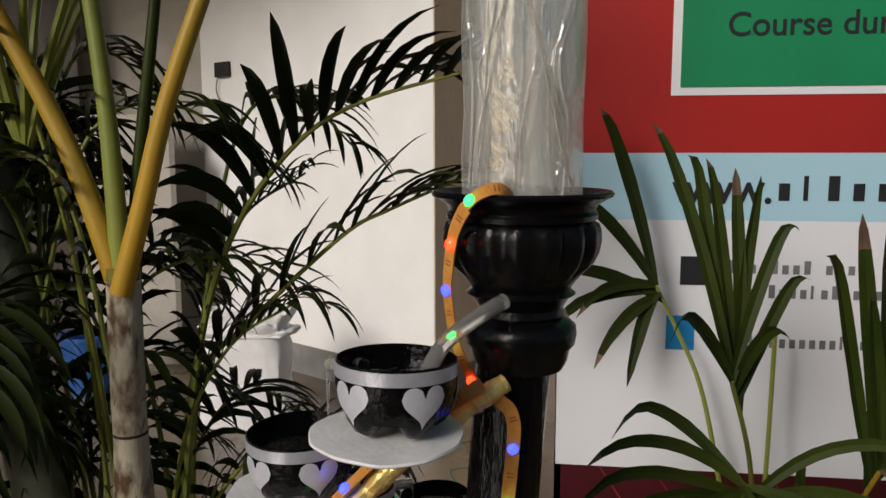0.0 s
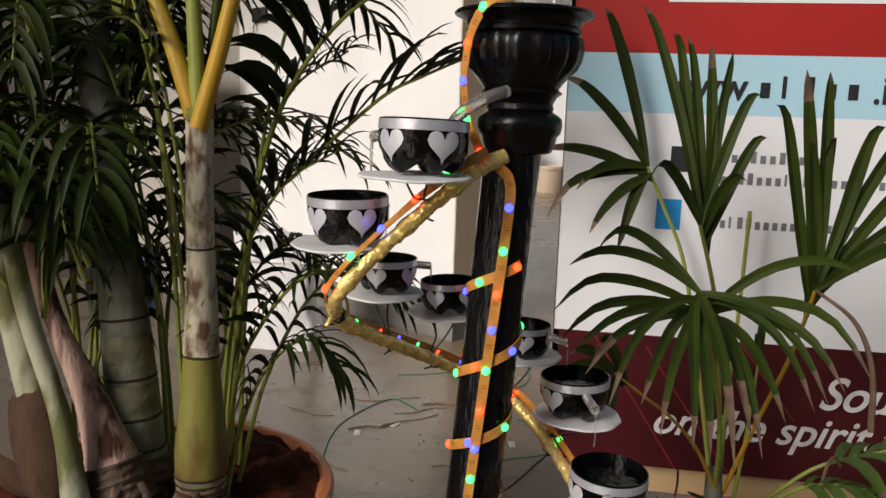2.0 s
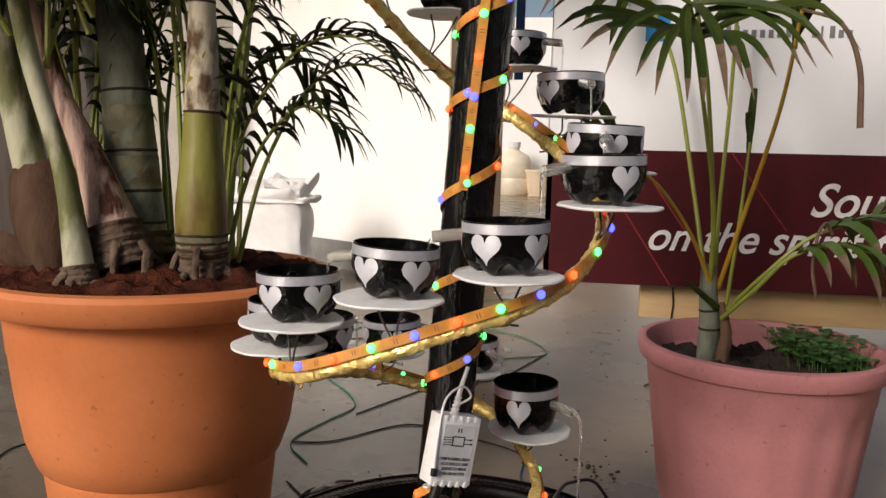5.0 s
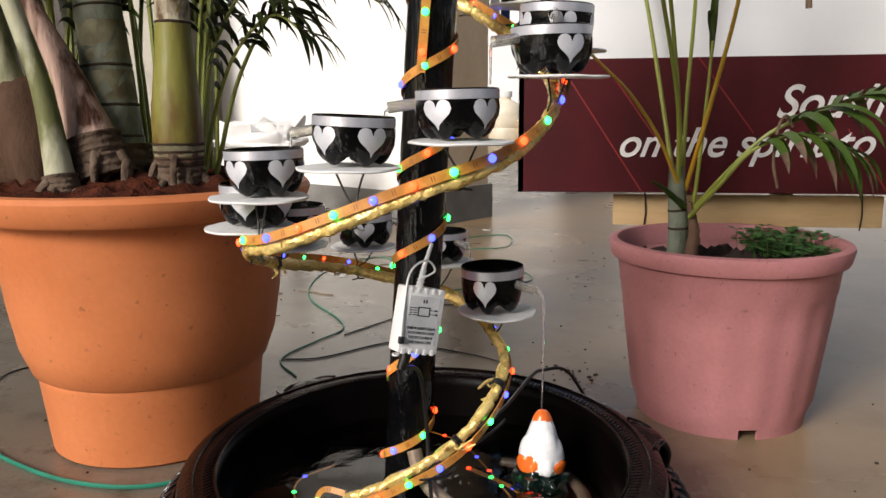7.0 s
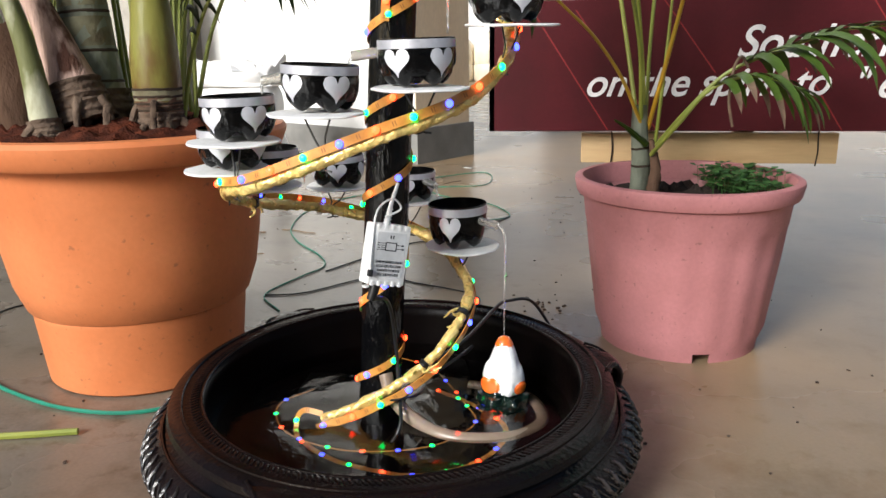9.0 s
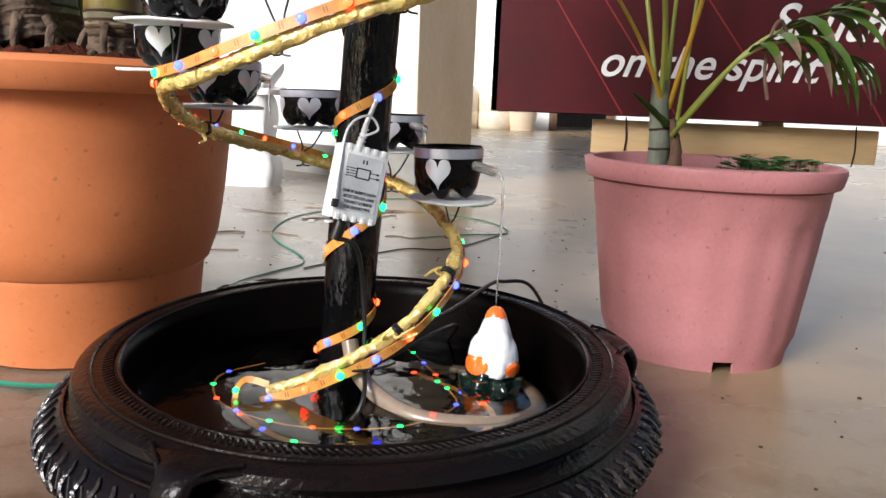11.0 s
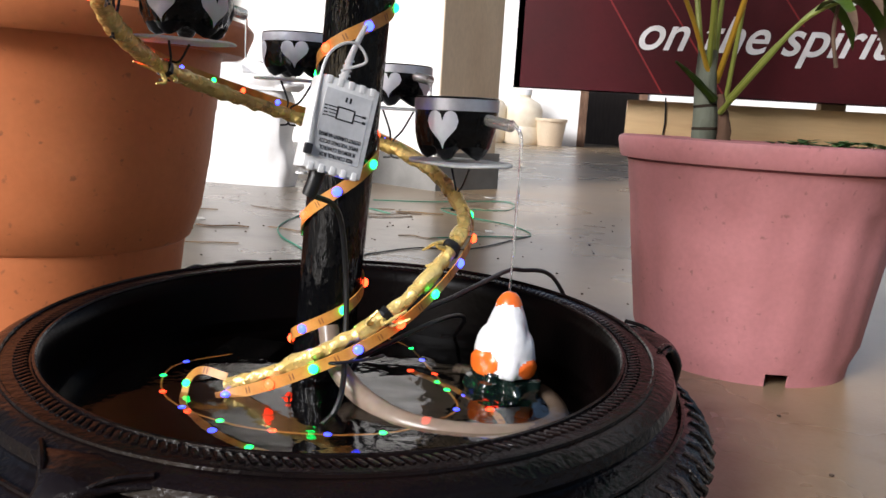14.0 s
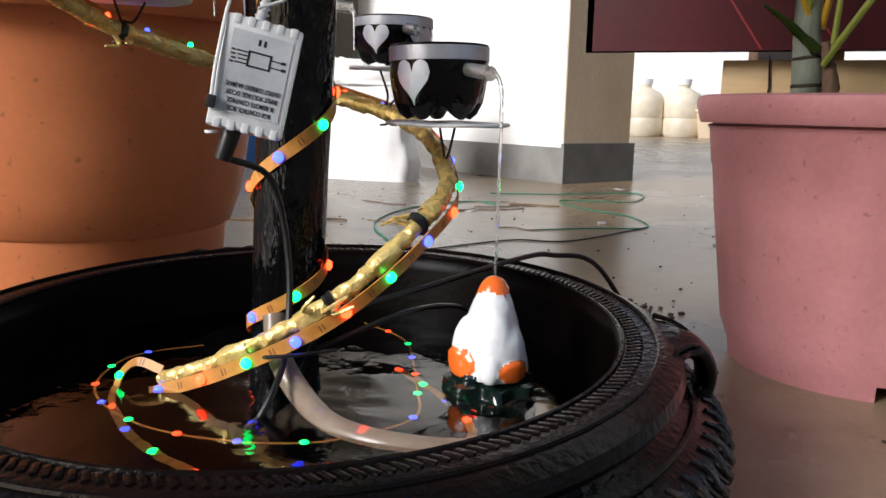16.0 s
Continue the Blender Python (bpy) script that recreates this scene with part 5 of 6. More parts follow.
for i in range(8, len(ARM) - 8, 11):
    p, t = ARM[i], (ARM[i + 1] - ARM[i - 1]).normalized()
    o = t.orthogonal().normalized()
    fl = bmesh.new()
    s = t.cross(o)
    ring = [[fl.verts.new(p + (o * math.cos(a) + s * math.sin(a)) * (0.0078 + 0.0035 * rnd.random() * (1 - abs(q))) + t * q * 0.016) for a in [2 * math.pi * k / 10 for k in range(10)]] for q in (-1, -0.4, 0.2, 0.8)]
    for a, b in zip(ring, ring[1:]):
        for k in range(10):
            fl.faces.new((a[k], a[(k + 1) % 10], b[(k + 1) % 10], b[k]))
    part("fold", fl, GOLD, arm)


# dark ties and torn foil ends
rnd = random.Random(14)
for q in ((0.1, 0.975, 0.23), (0.165, 0.965, 0.658), (-0.146, 0.893, 0.93), (-0.222, 0.98, 0.4), (0.05, 0.915, 0.171)):
    i = min(range(2, len(ARM) - 2), key=lambda n: (ARM[n] - Vector(q)).length)
    t = (ARM[i + 1] - ARM[i - 1]).normalized()
    part("tie", tube([ARM[i] - t * 0.004, ARM[i] - t * 0.0015, ARM[i] + t * 0.002, ARM[i] + t * 0.0045], 0.0098, 10, rough=0.4), WIRE, arm, "black tie wire")
    for k in range(3):
        o = Vector((rnd.uniform(-1, 1), rnd.uniform(-1, 0.2), rnd.uniform(-1, 1))).normalized()
        part("torn_end", tube(smooth([ARM[i] + t * 0.012 * (k - 1), ARM[i] + o * 0.016 + t * 0.008 * k, ARM[i] + o * 0.024 + t * rnd.uniform(-0.02, 0.02)], 4), lambda s: 0.0034 - 0.0024 * s, 6, rough=0.5, seed=k), GOLD, arm)


def out_from_column(p, i=0):
    o = p - axis(p.z)
    o.z = 0
    return o.normalized()


# lights: strips of amber tape with lamps
LEDMESH = {}


def led(parent, p, o, t, m, big=1.0):
    if m.name not in LEDMESH:
        b = bmesh.new()
        bmesh.ops.create_uvsphere(b, u_segments=10, v_segments=6, radius=0.0023)
        bmesh.ops.scale(b, vec=(1, 1, 0.7), verts=b.verts)
        me = bpy.data.meshes.new("lamp")
        b.to_mesh(me)
        b.free()
        me.materials.append(m)
        LEDMESH[m.name] = me
    ob = new("lamp", LEDMESH[m.name])
    ob.parent = parent
    o = (o - t * o.dot(t)).normalized()
    r = Matrix((t, o.cross(t), o)).transposed().to_4x4()
    ob.matrix_basis = Matrix.Translation(p - ORIGIN[parent] + o * 0.0012) @ r @ Matrix.Scale(big, 4)


def light_strip(label, line, outward, spacing=0.047, phase=0, dim=1.0, width=0.0115):
    st = thing("light_strip", line[0], label, "light strip", "colour light strips")
    tape = part("tape", ribbon(line, outward, width, 0.0012), STRIP, st)
    acc, n = 0.0, phase
    pm = bmesh.new()
    for i in range(1, len(line)):
        seg = (line[i] - line[i - 1])
        acc += seg.length
        t = seg.normalized()
        o = outward(line[i], i)
        o = (o - t * o.dot(t)).normalized()
        if acc > spacing:
            acc -= spacing
            led(st, line[i] + o * 0.0012, o, t, (LEDG, LEDR, LEDB)[n % 3], 2.15 * dim)
            n += 1
        elif abs(acc - spacing * 0.5) < seg.length * 0.5:
            r = Matrix((t, o.cross(t), o)).transposed().to_4x4()
            for q in (-0.0016, 0.0016):
                box((q - 0.0006, -0.003, 0), (q + 0.0006, 0.003, 0.0002), bm=pm, turn=Matrix.Translation(line[i] + o * 0.0013) @ r)
    tagged(part("marking", pm, STRIPPRINT, tape), kind="stuff")
    return st


fine = smooth(ARM[::4] + [ARM[-1]], 10)
arm_strip = [p + out_from_column(p) * 0.010 + UP * float(np.interp(p.z, (0.26, 0.36), (-0.011, 0.012))) for p in fine[18:-6]]
light_strip("amber tape with colour lamps along the gold spiral arm", arm_strip, lambda p, i: (out_from_column(p) + UP * 0.08).normalized())
spiral = []
for k in range(1000):
    z = 0.1 + (0.995 - 0.1) * k / 999
    turns = np.interp(z, (0.02, 0.12, 0.24, 0.405, 0.527, 0.641, 0.76, 0.852, 0.955, 1.06), range(10))
    a = math.pi + 2 * math.pi * float(turns)
    spiral.append(axis(z) + Vector((math.cos(a), math.sin(a), 0)) * (COLR + 0.0022))
light_strip("amber tape with colour lamps wound round the column", spiral, out_from_column, phase=1)
drop = smooth([axis(1.105) + Vector((-0.01, -0.046, 0)), axis(1.09) + Vector((0.003, -0.042, 0)), axis(1.05) + Vector((0.006, -0.039, 0)), axis(0.9) + Vector((0.002, -0.0385, 0)), axis(0.75) + Vector((-0.002, -0.0385, 0)), axis(0.662) + Vector((-0.004, -0.038, 0))], 16)
light_strip("amber tape with colour lamps hanging down the column", drop, lambda p, i: Vector((0.1, -1, 0)), phase=2)
over = smooth([(UC[0] - 0.006, UC[1] - 0.06, 1.268), (UC[0] - 0.016, UC[1] - 0.071, 1.278), (UC[0] - 0.035, UC[1] - 0.072, 1.27), (UC[0] - 0.05, UC[1] - 0.061, 1.245), (UC[0] - 0.056, UC[1] - 0.055, 1.21), (UC[0] - 0.056, UC[1] - 0.052, 1.185), (UC[0] - 0.05, UC[1] - 0.05, 1.15), (UC[0] - 0.035, UC[1] - 0.05, 1.118)], 12)
light_strip("amber tape with colour lamps draped over the urn", over, lambda p, i: (Vector((p.x - UC[0], p.y - UC[1], 0)).normalized() + UP * (0.8 if p.z > 1.265 else 0)).normalized(), spacing=0.04)
tail = smooth([(-0.101, 0.884, 0.1), (-0.13, 0.885, 0.103), (-0.137, 0.87, 0.09), (-0.125, 0.85, 0.06), (-0.06, 0.81, 0.045), (0.05, 0.79, 0.04), (0.14, 0.84, 0.038), (0.17, 0.93, 0.04), (0.12, 1.0, 0.04), (0.05, 1.05, 0.04)], 16)
light_strip("coil of amber tape with colour lamps under water", tail, lambda p, i: Vector((0, -0.3, 1)) if i > 50 else Vector((-0.2, -1, 0.6)), dim=0.8, width=0.008)

coil = smooth([(-0.15, 1.0, 0.08), (-0.188, 0.937, 0.08), (-0.15, 0.855, 0.081), (-0.062, 0.812, 0.08), (0.025, 0.818, 0.079), (0.085, 0.85, 0.077), (0.125, 0.915, 0.077), (0.1, 0.98, 0.08), (0.065, 1.05, 0.08), (0.028, 1.11, 0.08), (-0.04, 1.15, 0.08)], 14)
light_strip("loop of amber tape with colour lamps under water", coil, lambda p, i: Vector((0, -0.3, 1)), spacing=0.05, phase=2, dim=0.75, width=0.002)

# ---- cups on saucers ----
CUP = [(0.0, 0.011), (0.010, 0.010), (0.022, 0.004), (0.031, 0.0008), (0.038, 0.005), (0.0425, 0.013), (0.0455, 0.024), (0.0462, 0.034), (0.046, 0.045), (0.046, 0.055), (0.0448, 0.0555), (0.0446, 0.05), (0.0448, 0.03), (0.04, 0.016), (0.0, 0.014)]


def petals(a, i):
    v = (0.5 - 0.5 * math.cos(5 * a)) ** 1.6
    return ((-0.005 * v, 0.0) if i in (5, 6) else (-0.006 * v, 0.015 * v) if i in (3, 4) else (0, 0.007 * v) if i == 2 else (0, 0))


def cup_radius(h):
    for (r0, z0), (r1, z1) in zip(CUP[3:9], CUP[4:10]):
        if z0 <= h <= z1:
            return r0 + (r1 - r0) * (h - z0) / (z1 - z0)
    return 0.046


def heart_mesh(a0, size):
    bm = bmesh.new()
    cols, rows = 16, 8
    grid = []
    for i in range(cols + 1):
        x = -2 + 4 * i / cols
        top = math.sqrt(max(0, 1 - (abs(x) - 1) ** 2))
        low = math.acos(max(-1, min(1, 1 - abs(x)))) - math.pi
        low *= 0.86
        col = []
        for j in range(rows + 1):
            y = low + (top - low) * j / rows
            h = 0.0345 + y * size
            r = cup_radius(h) + 0.0009
            a = a0 + x * size / r
            col.append(bm.verts.new((r * math.cos(a), r * math.sin(a), h)))
        grid.append(col)
    for i in range(cols):
        for j in range(rows):
            bm.faces.new((grid[i][j], grid[i + 1][j], grid[i + 1][j + 1], grid[i][j + 1]))
    bmesh.ops.remove_doubles(bm, verts=bm.verts, dist=0.00005)
    return bm


def make_cup():
    t = thing("cup", (0, 0, 0), "glossy black cup with silver hearts and rim band", "cup", "cups on the spiral")
    part("bowl", lathe(CUP, (0, 0, 0), 60, petals), CUPBLACK, t)
    part("band", lathe([(0.0464, 0.0435), (0.0468, 0.0437), (0.0468, 0.0535), (0.0464, 0.0537)], (0, 0, 0), 60), SILVER, t, "silver tape band")
    for k in range(5):
        part("heart", heart_mesh(2 * math.pi * k / 5, 0.0088), HEART, t, "silver heart sticker")
    part("water", lathe([(0.0444, 0.043), (0.02, 0.0433), (0, 0.043)], (0, 0, 0), 40), CUPWATER, t)
    return t


def add_spout(cup, m, k, way):
    """A short tube in the cup's side that lets water run towards the next cup."""
    turn = Matrix.Translation(m.translation + UP * 0.006 * (cup.scale[2] > 1.1)) @ Matrix.Rotation(way, 4, "Z") @ Matrix.Scale(k, 4)
    tb_ = tube([Vector((0.036, 0, 0.041)), Vector((0.05, 0, 0.039)), Vector((0.068, 0, 0.0365)), Vector((0.0785, 0, 0.035))], 0.0064, 14, caps=False)
    bmesh.ops.solidify(tb_, geom=tb_.faces[:], thickness=0.0014)
    tb_.transform(turn)
    sp = part("spout", tb_, CLEARTUBE, cup, "short cloudy clear tube")
    dr = tube(smooth([(0.066, 0, 0.034), (0.0795, 0, 0.032), (0.0815, 0, 0.022), (0.0817, 0.0005, 0.006), (0.0817, 0, -0.012)], 5), lambda s: 0.0022 - 0.0012 * s, 8)
    dr.transform(turn)
    if cup.scale[2] < 1.1:
        part("drip", dr, STREAM, sp)
    else:
        dr.free()
    sp.matrix_parent_inverse = (m @ Matrix.Diagonal((*cup.scale, 1))).inverted()


PLACES = [(-0.044, 0.85, 1.153), (-0.142, 0.921, 1.066), (-0.114, 1.003, 0.981), (-0.044, 1.068, 0.944), (0.054, 1.12, 0.878), (0.13, 1.09, 0.819), (0.172, 0.965, 0.746), (0.169, 0.866, 0.71), (0.068, 0.797, 0.638), (-0.05, 0.781, 0.61), (-0.165, 0.811, 0.572), (-0.205, 0.88, 0.525), (-0.193, 0.972, 0.486), (-0.125, 1.125, 0.455), (-0.005, 1.147, 0.425), (0.086, 1.056, 0.388)]
SMALL = {2: 0.8, 3: 0.8, 4: 0.82, 13: 0.95, 14: 0.9}
FACING = [25, 20, -24, -30, 0, -41, -60, 31, -28, -44, -45, -20, -25, 0, -10, -13]
cup_a = make_cup()
cups = []
for i, p in enumerate(PLACES):
    k = SMALL.get(i, 1.0)
    tilt = (-2, 1.5, 0, 2, -1, 1, -2, 1.5, 1, -2.5, 1, 0, -1, 1, 0, 1)[i]
    tall = 1.24 if i == 15 else k
    m = pose(p[0], p[1], p[2] - 0.055 * tall, tilt, tilt * 0.6, FACING[i] + math.degrees(math.atan2(0.15 - p[0], p[1] + 0.05)) - 90)
    ob = copy_thing(cup_a, m)
    ob.scale = (k, k, tall)
    ORIGIN[ob] = Vector()
    cups.append((ob, m, k))
    lost = {5: (1,), 7: (4,), 15: (1, 2, 3, 4)}.get(i, ())
    hearts = [c for c in ob.children if c.name.startswith("heart")]
    for c in [hearts[n] for n in lost]:
        bpy.data.objects.remove(c)
for ob in (*cup_a.children_recursive, cup_a):
    bpy.data.objects.remove(ob)
for i, p in enumerate(PLACES):
    ob, m, k = cups[i]
    nxt = PLACES[i + 1] if i + 1 < len(PLACES) else (0.17, 0.998, 0.2)
    add_spout(ob, m, k, math.atan2(nxt[1] - p[1], nxt[0] - p[0]))
    o = out_from_column(Vector(p))
    z = p[2] - 0.055 * (1.24 if i == 15 else k) - 0.0005
    sc = Vector((p[0], p[1], z)) + o * 0.008
    R = 0.059 if k == 1.0 else 0.053
    rn = random.Random(i)
    ph = rn.random() * 6
    sm = lathe([(0, -0.0032), (R * 0.6, -0.0034), (R - 0.001, -0.0036), (R, -0.0024), (R - 0.001, -0.0008), (R * 0.6, -0.0004), (0, -0.0004)], (0, 0, 0), 48, lambda a, j, ph=ph: (0.0012 * math.sin(3 * a + ph) + 0.0006 * math.sin(11 * a + ph) if j in (2, 3, 4) else 0, 0.0004 * math.sin(5 * a + ph)))
    sm.transform(Matrix.Translation(sc) @ Matrix.Rotation(radians(tilt), 4, "X") @ Matrix.Rotation(radians(tilt * 0.6), 4, "Y"))
    sau = thing("saucer", sc, "white disc saucer under a black cup, wired to the gold spiral", "saucer", "saucers on the spiral")
    part("disc", sm, SAUCER, sau)
    near = min(ARM, key=lambda q: (q - (sc - UP * 0.03)).length)
    for d in (-0.02, 0.02):
        s = Vector((-o.y, o.x, 0)) * d
        if (near - sc).length < 0.075:
            line = [sc + s - UP * 0.004, sc + s * 0.4 - UP * 0.014 + (near - sc) * 0.3, near + UP * 0.008 + s * 0.1, near - UP * 0.01, near - UP * 0.013 + s * 0.5]
        else:
            line = [sc + s - UP * 0.004, sc + s * 0.9 - o * 0.012 - UP * 0.012, sc - o * 0.03 + s * 0.4 - UP * 0.009, sc - o * 0.05 - UP * 0.004]
        part("tie_wire", tube(smooth(line, 5), 0.0013, 5), WIRE, sau)

# feed tube from the urn into the top cup
ft = smooth([(UC[0] - 0.012, UC[1] - 0.045, 1.186), (UC[0] - 0.03, UC[1] - 0.066, 1.178), (UC[0] - 0.055, UC[1] - 0.085, 1.16), (-0.022, 0.852, 1.138)], 8)
solid("feed_tube", tube(ft, 0.0065, 14), CLEARTUBE, ft[0], "cloudy clear tube leading from the urn into a cup", "tube")

# last stream on to the figurine
solid("water_stream", tube(smooth([(0.15, 1.012, 0.366), (0.161, 1.006, 0.352), (0.163, 1.005, 0.32), (0.1625, 1.006, 0.25), (0.162, 1.006, 0.186)], 10), lambda s: 0.0022 - 0.0011 * s, 8, rough=0.25), STREAM, (0.16, 1.006, 0.27), "thin stream of water falling from the lowest cup", "water stream")


# figurine
def blob(bm, c, r, mi, seed=0, amp=0.1):
    res = bmesh.ops.create_icosphere(bm, subdivisions=3, radius=1.0)
    for v in res["verts"]:
        f = 1 + amp * noise.noise(v.co * 2.2 + Vector((seed, 0, 0)))
        v.co = Vector((c[0] + v.co.x * r[0] * f, c[1] + v.co.y * r[1] * f, c[2] + v.co.z * r[2] * f))
    for v in res["verts"]:
        for f in v.link_faces:
            f.material_index = mi


FX, FY = 0.162, 1.0
LUMPS = [((0, 0.002, 0.106), (0.0335, 0.03, 0.036)), ((0, 0.0, 0.128), (0.026, 0.025, 0.04)), ((0.001, 0.001, 0.156), (0.016, 0.016, 0.0325)), ((0.001, -0.001, 0.144), (0.0215, 0.021, 0.036)),
         ((0.007, -0.014, 0.122), (0.02, 0.019, 0.042)), ((-0.0175, -0.009, 0.123), (0.0145, 0.016, 0.03)), ((0.0195, -0.007, 0.121), (0.0135, 0.016, 0.028)),
         ((0.009, -0.029, 0.112), (0.009, 0.008, 0.013))]
# orange patches: angle, half width, height, half height
PATCHES = ((-2.35, 0.62, 0.113, 0.0135), (-0.62, 0.45, 0.11, 0.0105))


def figure_radius(a, z):
    """How far the rounded figure reaches from its axis at this angle and height, and its glaze."""
    total = 0.0
    d = (math.cos(a), math.sin(a))
    for (cx, cy, cz), (rx, ry, rz) in LUMPS:
        h = 1 - ((z - cz) / rz) ** 2
        if h <= 0:
            continue
        qa = (d[0] / rx) ** 2 + (d[1] / ry) ** 2
        qb = cx * d[0] / rx ** 2 + cy * d[1] / ry ** 2
        root = qb * qb - qa * ((cx / rx) ** 2 + (cy / ry) ** 2 - h)
        if root > 0 and qb + math.sqrt(root) > 0:
            total += ((qb + math.sqrt(root)) / qa) ** 14
    r = total ** (1 / 14)
    if z > 0.1745 + 0.002 * math.sin(3 * a):
        return r + 0.0012, 1
    for a0, wa, z0, wz in PATCHES:
        e = ((a - a0 + math.pi) % (2 * math.pi) - math.pi) / wa
        f = 1 - e * e - ((z - z0) / wz) ** 2
        if f > 0:
            return r + 0.003 * min(1, f * 3), 1
    return r, 0


fg = bmesh.new()
rows, glazes = [], []
for j in range(84):
    z = 0.024 + 0.1645 * j / 83
    row, kinds = [], []
    for k in range(96):
        a = 2 * math.pi * k / 96
        r, g = figure_radius(a, z) if z > 0.1 else (0.0, 2)
        if z < 0.104:
            rock = 0.037 + 0.006 * math.sin(7 * a + 30 * z) * math.sin(90 * z) + 0.008 * noise.noise(Vector((math.cos(a) * 2.5, math.sin(a) * 2.5, z * 60)))
            if z > 0.097:
                rock *= 0.88
            if rock > r or z < 0.1:
                r, g = rock, 2
        row.append(fg.verts.new((FX + max(r, 0.0006) * (1 + 0.02 * noise.noise(Vector((math.cos(a) * 4, math.sin(a) * 4, z * 90)))) * math.cos(a), FY + max(r, 0.0006) * math.sin(a), z)))
        kinds.append(g)
    rows.append(row)
    glazes.append(kinds)
for j, (a, b) in enumerate(zip(rows, rows[1:])):
    for k in range(96):
        fg.faces.new((a[k], a[(k + 1) % 96], b[(k + 1) % 96], b[k])).material_index = glazes[j][k]
fg.faces.new(rows[0]).material_index = 2
fg.faces.new(rows[-1]).material_index = 1
solid("figurine", fg, [FIGWHITE, FIGORANGE, FIGBLACK], (FX, FY, 0.024), "small white and orange glazed figurine on a dark rock", "figurine")

# controller box hanging on the column
BM = Matrix.Translation((0.003, 0.88, 0.35)) @ Matrix.Rotation(radians(38), 4, "Z") @ Matrix.Rotation(radians(13), 4, "Y") @ Matrix.Rotation(radians(-4), 4, "X") @ Matrix.Diagonal((1.36, 1.17, 1.17, 1))
cb = thing("controller_box", (0.006, 0.884, 0.352), "small white plastic light controller with a printed grey label", "controller")
part("case", box((-0.021, -0.012, -0.036), (0.021, 0.012, 0.036), 0.0025, turn=BM), WHITEPLASTIC, cb)
part("label", box((-0.0165, -0.0124, -0.026), (0.0165, -0.0119, 0.027), turn=BM), LABELGREY, cb, "grey printed label")
for sg in (-1, 1):
    for k in range(5):
        x = -0.0155 + 0.0078 * k
        part("slot", box((x - 0.002, -0.0125, sg * 0.0335 - 0.0035), (x + 0.002, -0.0085, sg * 0.0335 + 0.0028), 0.0008, turn=BM), WHITEPLASTIC, cb)
FLIP = Matrix.Rotation(radians(90), 4, "X") @ Matrix.Rotation(radians(180), 4, "Z")
for txt, z, w in (("RGB CONTROL BOX", -0.0215, 0.024), ("IR REMOTE CONTROL", -0.0165, 0.026), ("INPUT VOLTAGE: DC12V", -0.0115, 0.028), ("OUTPUT CURRENT: 6A (MAX)", -0.0065, 0.03)):
    tm = lettering(txt, 0.0044, (0, 0, 0), Matrix(), width=w, depth=0.0001, fat=0.00003)
    tm.transform(BM @ Matrix.Translation((w / 2, -0.0126, z)) @ FLIP)
    part("print", tm, INK, cb)
sq = bmesh.new()
for lo, hi in (((-0.0065, 0.005), (0.0065, 0.0062)), ((-0.0065, 0.0142), (0.0065, 0.0154)), ((-0.0065, 0.005), (-0.0054, 0.0154)), ((0.0054, 0.005), (0.0065, 0.0154)),
               ((-0.013, 0.006), (-0.0065, 0.0068)), ((-0.0115, 0.0085), (-0.0065, 0.0093)), ((-0.012, 0.011), (-0.0065, 0.0118)), ((-0.013, 0.0135), (-0.0065, 0.0143)),
               ((0.0065, 0.0075), (0.0125, 0.0083)), ((0.0065, 0.012), (0.0115, 0.0128)), ((0.0118, 0.0115), (0.0145, 0.0133)), ((0.0125, 0.007), (0.015, 0.009)),
               ((-0.0155, 0.0055), (-0.0135, 0.0066)), ((-0.015, 0.008), (-0.0125, 0.0091)), ((-0.0155, 0.0106), (-0.013, 0.0117)), ((-0.0155, 0.0132), (-0.0135, 0.0143)),
               ((-0.0022, 0.0195), (-0.0008, 0.0235)), ((0.0008, 0.0195), (0.0022, 0.0235))):
    box((lo[0], -0.0126, lo[1]), (hi[0], -0.0124, hi[1]), bm=sq, turn=BM)
part("diagram", sq, INK, cb, "dark printed wiring diagram")
part("screw_ear", lathe([(0.003, -0.001), (0.005, -0.001), (0.005, 0.001), (0.003, 0.001)], BM @ Vector((-0.017, 0.0, -0.04)), 14), WHITEPLASTIC, cb)
part("white_lead", tube(smooth([BM @ Vector(q) for q in ((-0.004, 0.0, 0.034), (-0.003, -0.002, 0.045), (-0.001, 0.0, 0.06), (0.006, 0.006, 0.085))], 6), lambda s: 0.0042 - 0.0018 * s, 10), WHITEPLASTIC, cb, "white strain-relieved lead")
for k in range(5):
    q = BM @ Vector((-0.0035 + 0.0004 * k, -0.001, 0.037 + 0.004 * k))
    part("collar", tube([q - UP * 0.0008, q + UP * 0.0008], 0.0056 - 0.0003 * k, 12), WHITEPLASTIC, cb)
part("thin_lead", tube(smooth([BM @ Vector(q) for q in ((-0.006, -0.004, 0.044), (0.008, -0.006, 0.056), (-0.004, -0.008, 0.066), (-0.02, -0.01, 0.05), (-0.022, -0.013, 0.01), (-0.021, -0.014, -0.018))], 8), 0.0014, 7), WHITEPLASTIC, cb, "thin white sensor lead")
part("sensor", box((-0.023, -0.017, -0.026), (-0.018, -0.012, -0.018), 0.001, turn=BM), INK, cb, "black sensor tip")
part("jack", tube([BM @ Vector((-0.006, 0, -0.034)), BM @ Vector((-0.007, 0, -0.046)), BM @ Vector((-0.008, 0.002, -0.056))], lambda s: 0.0075 - 0.001 * s, 12), WIRE, cb, "black power jack")
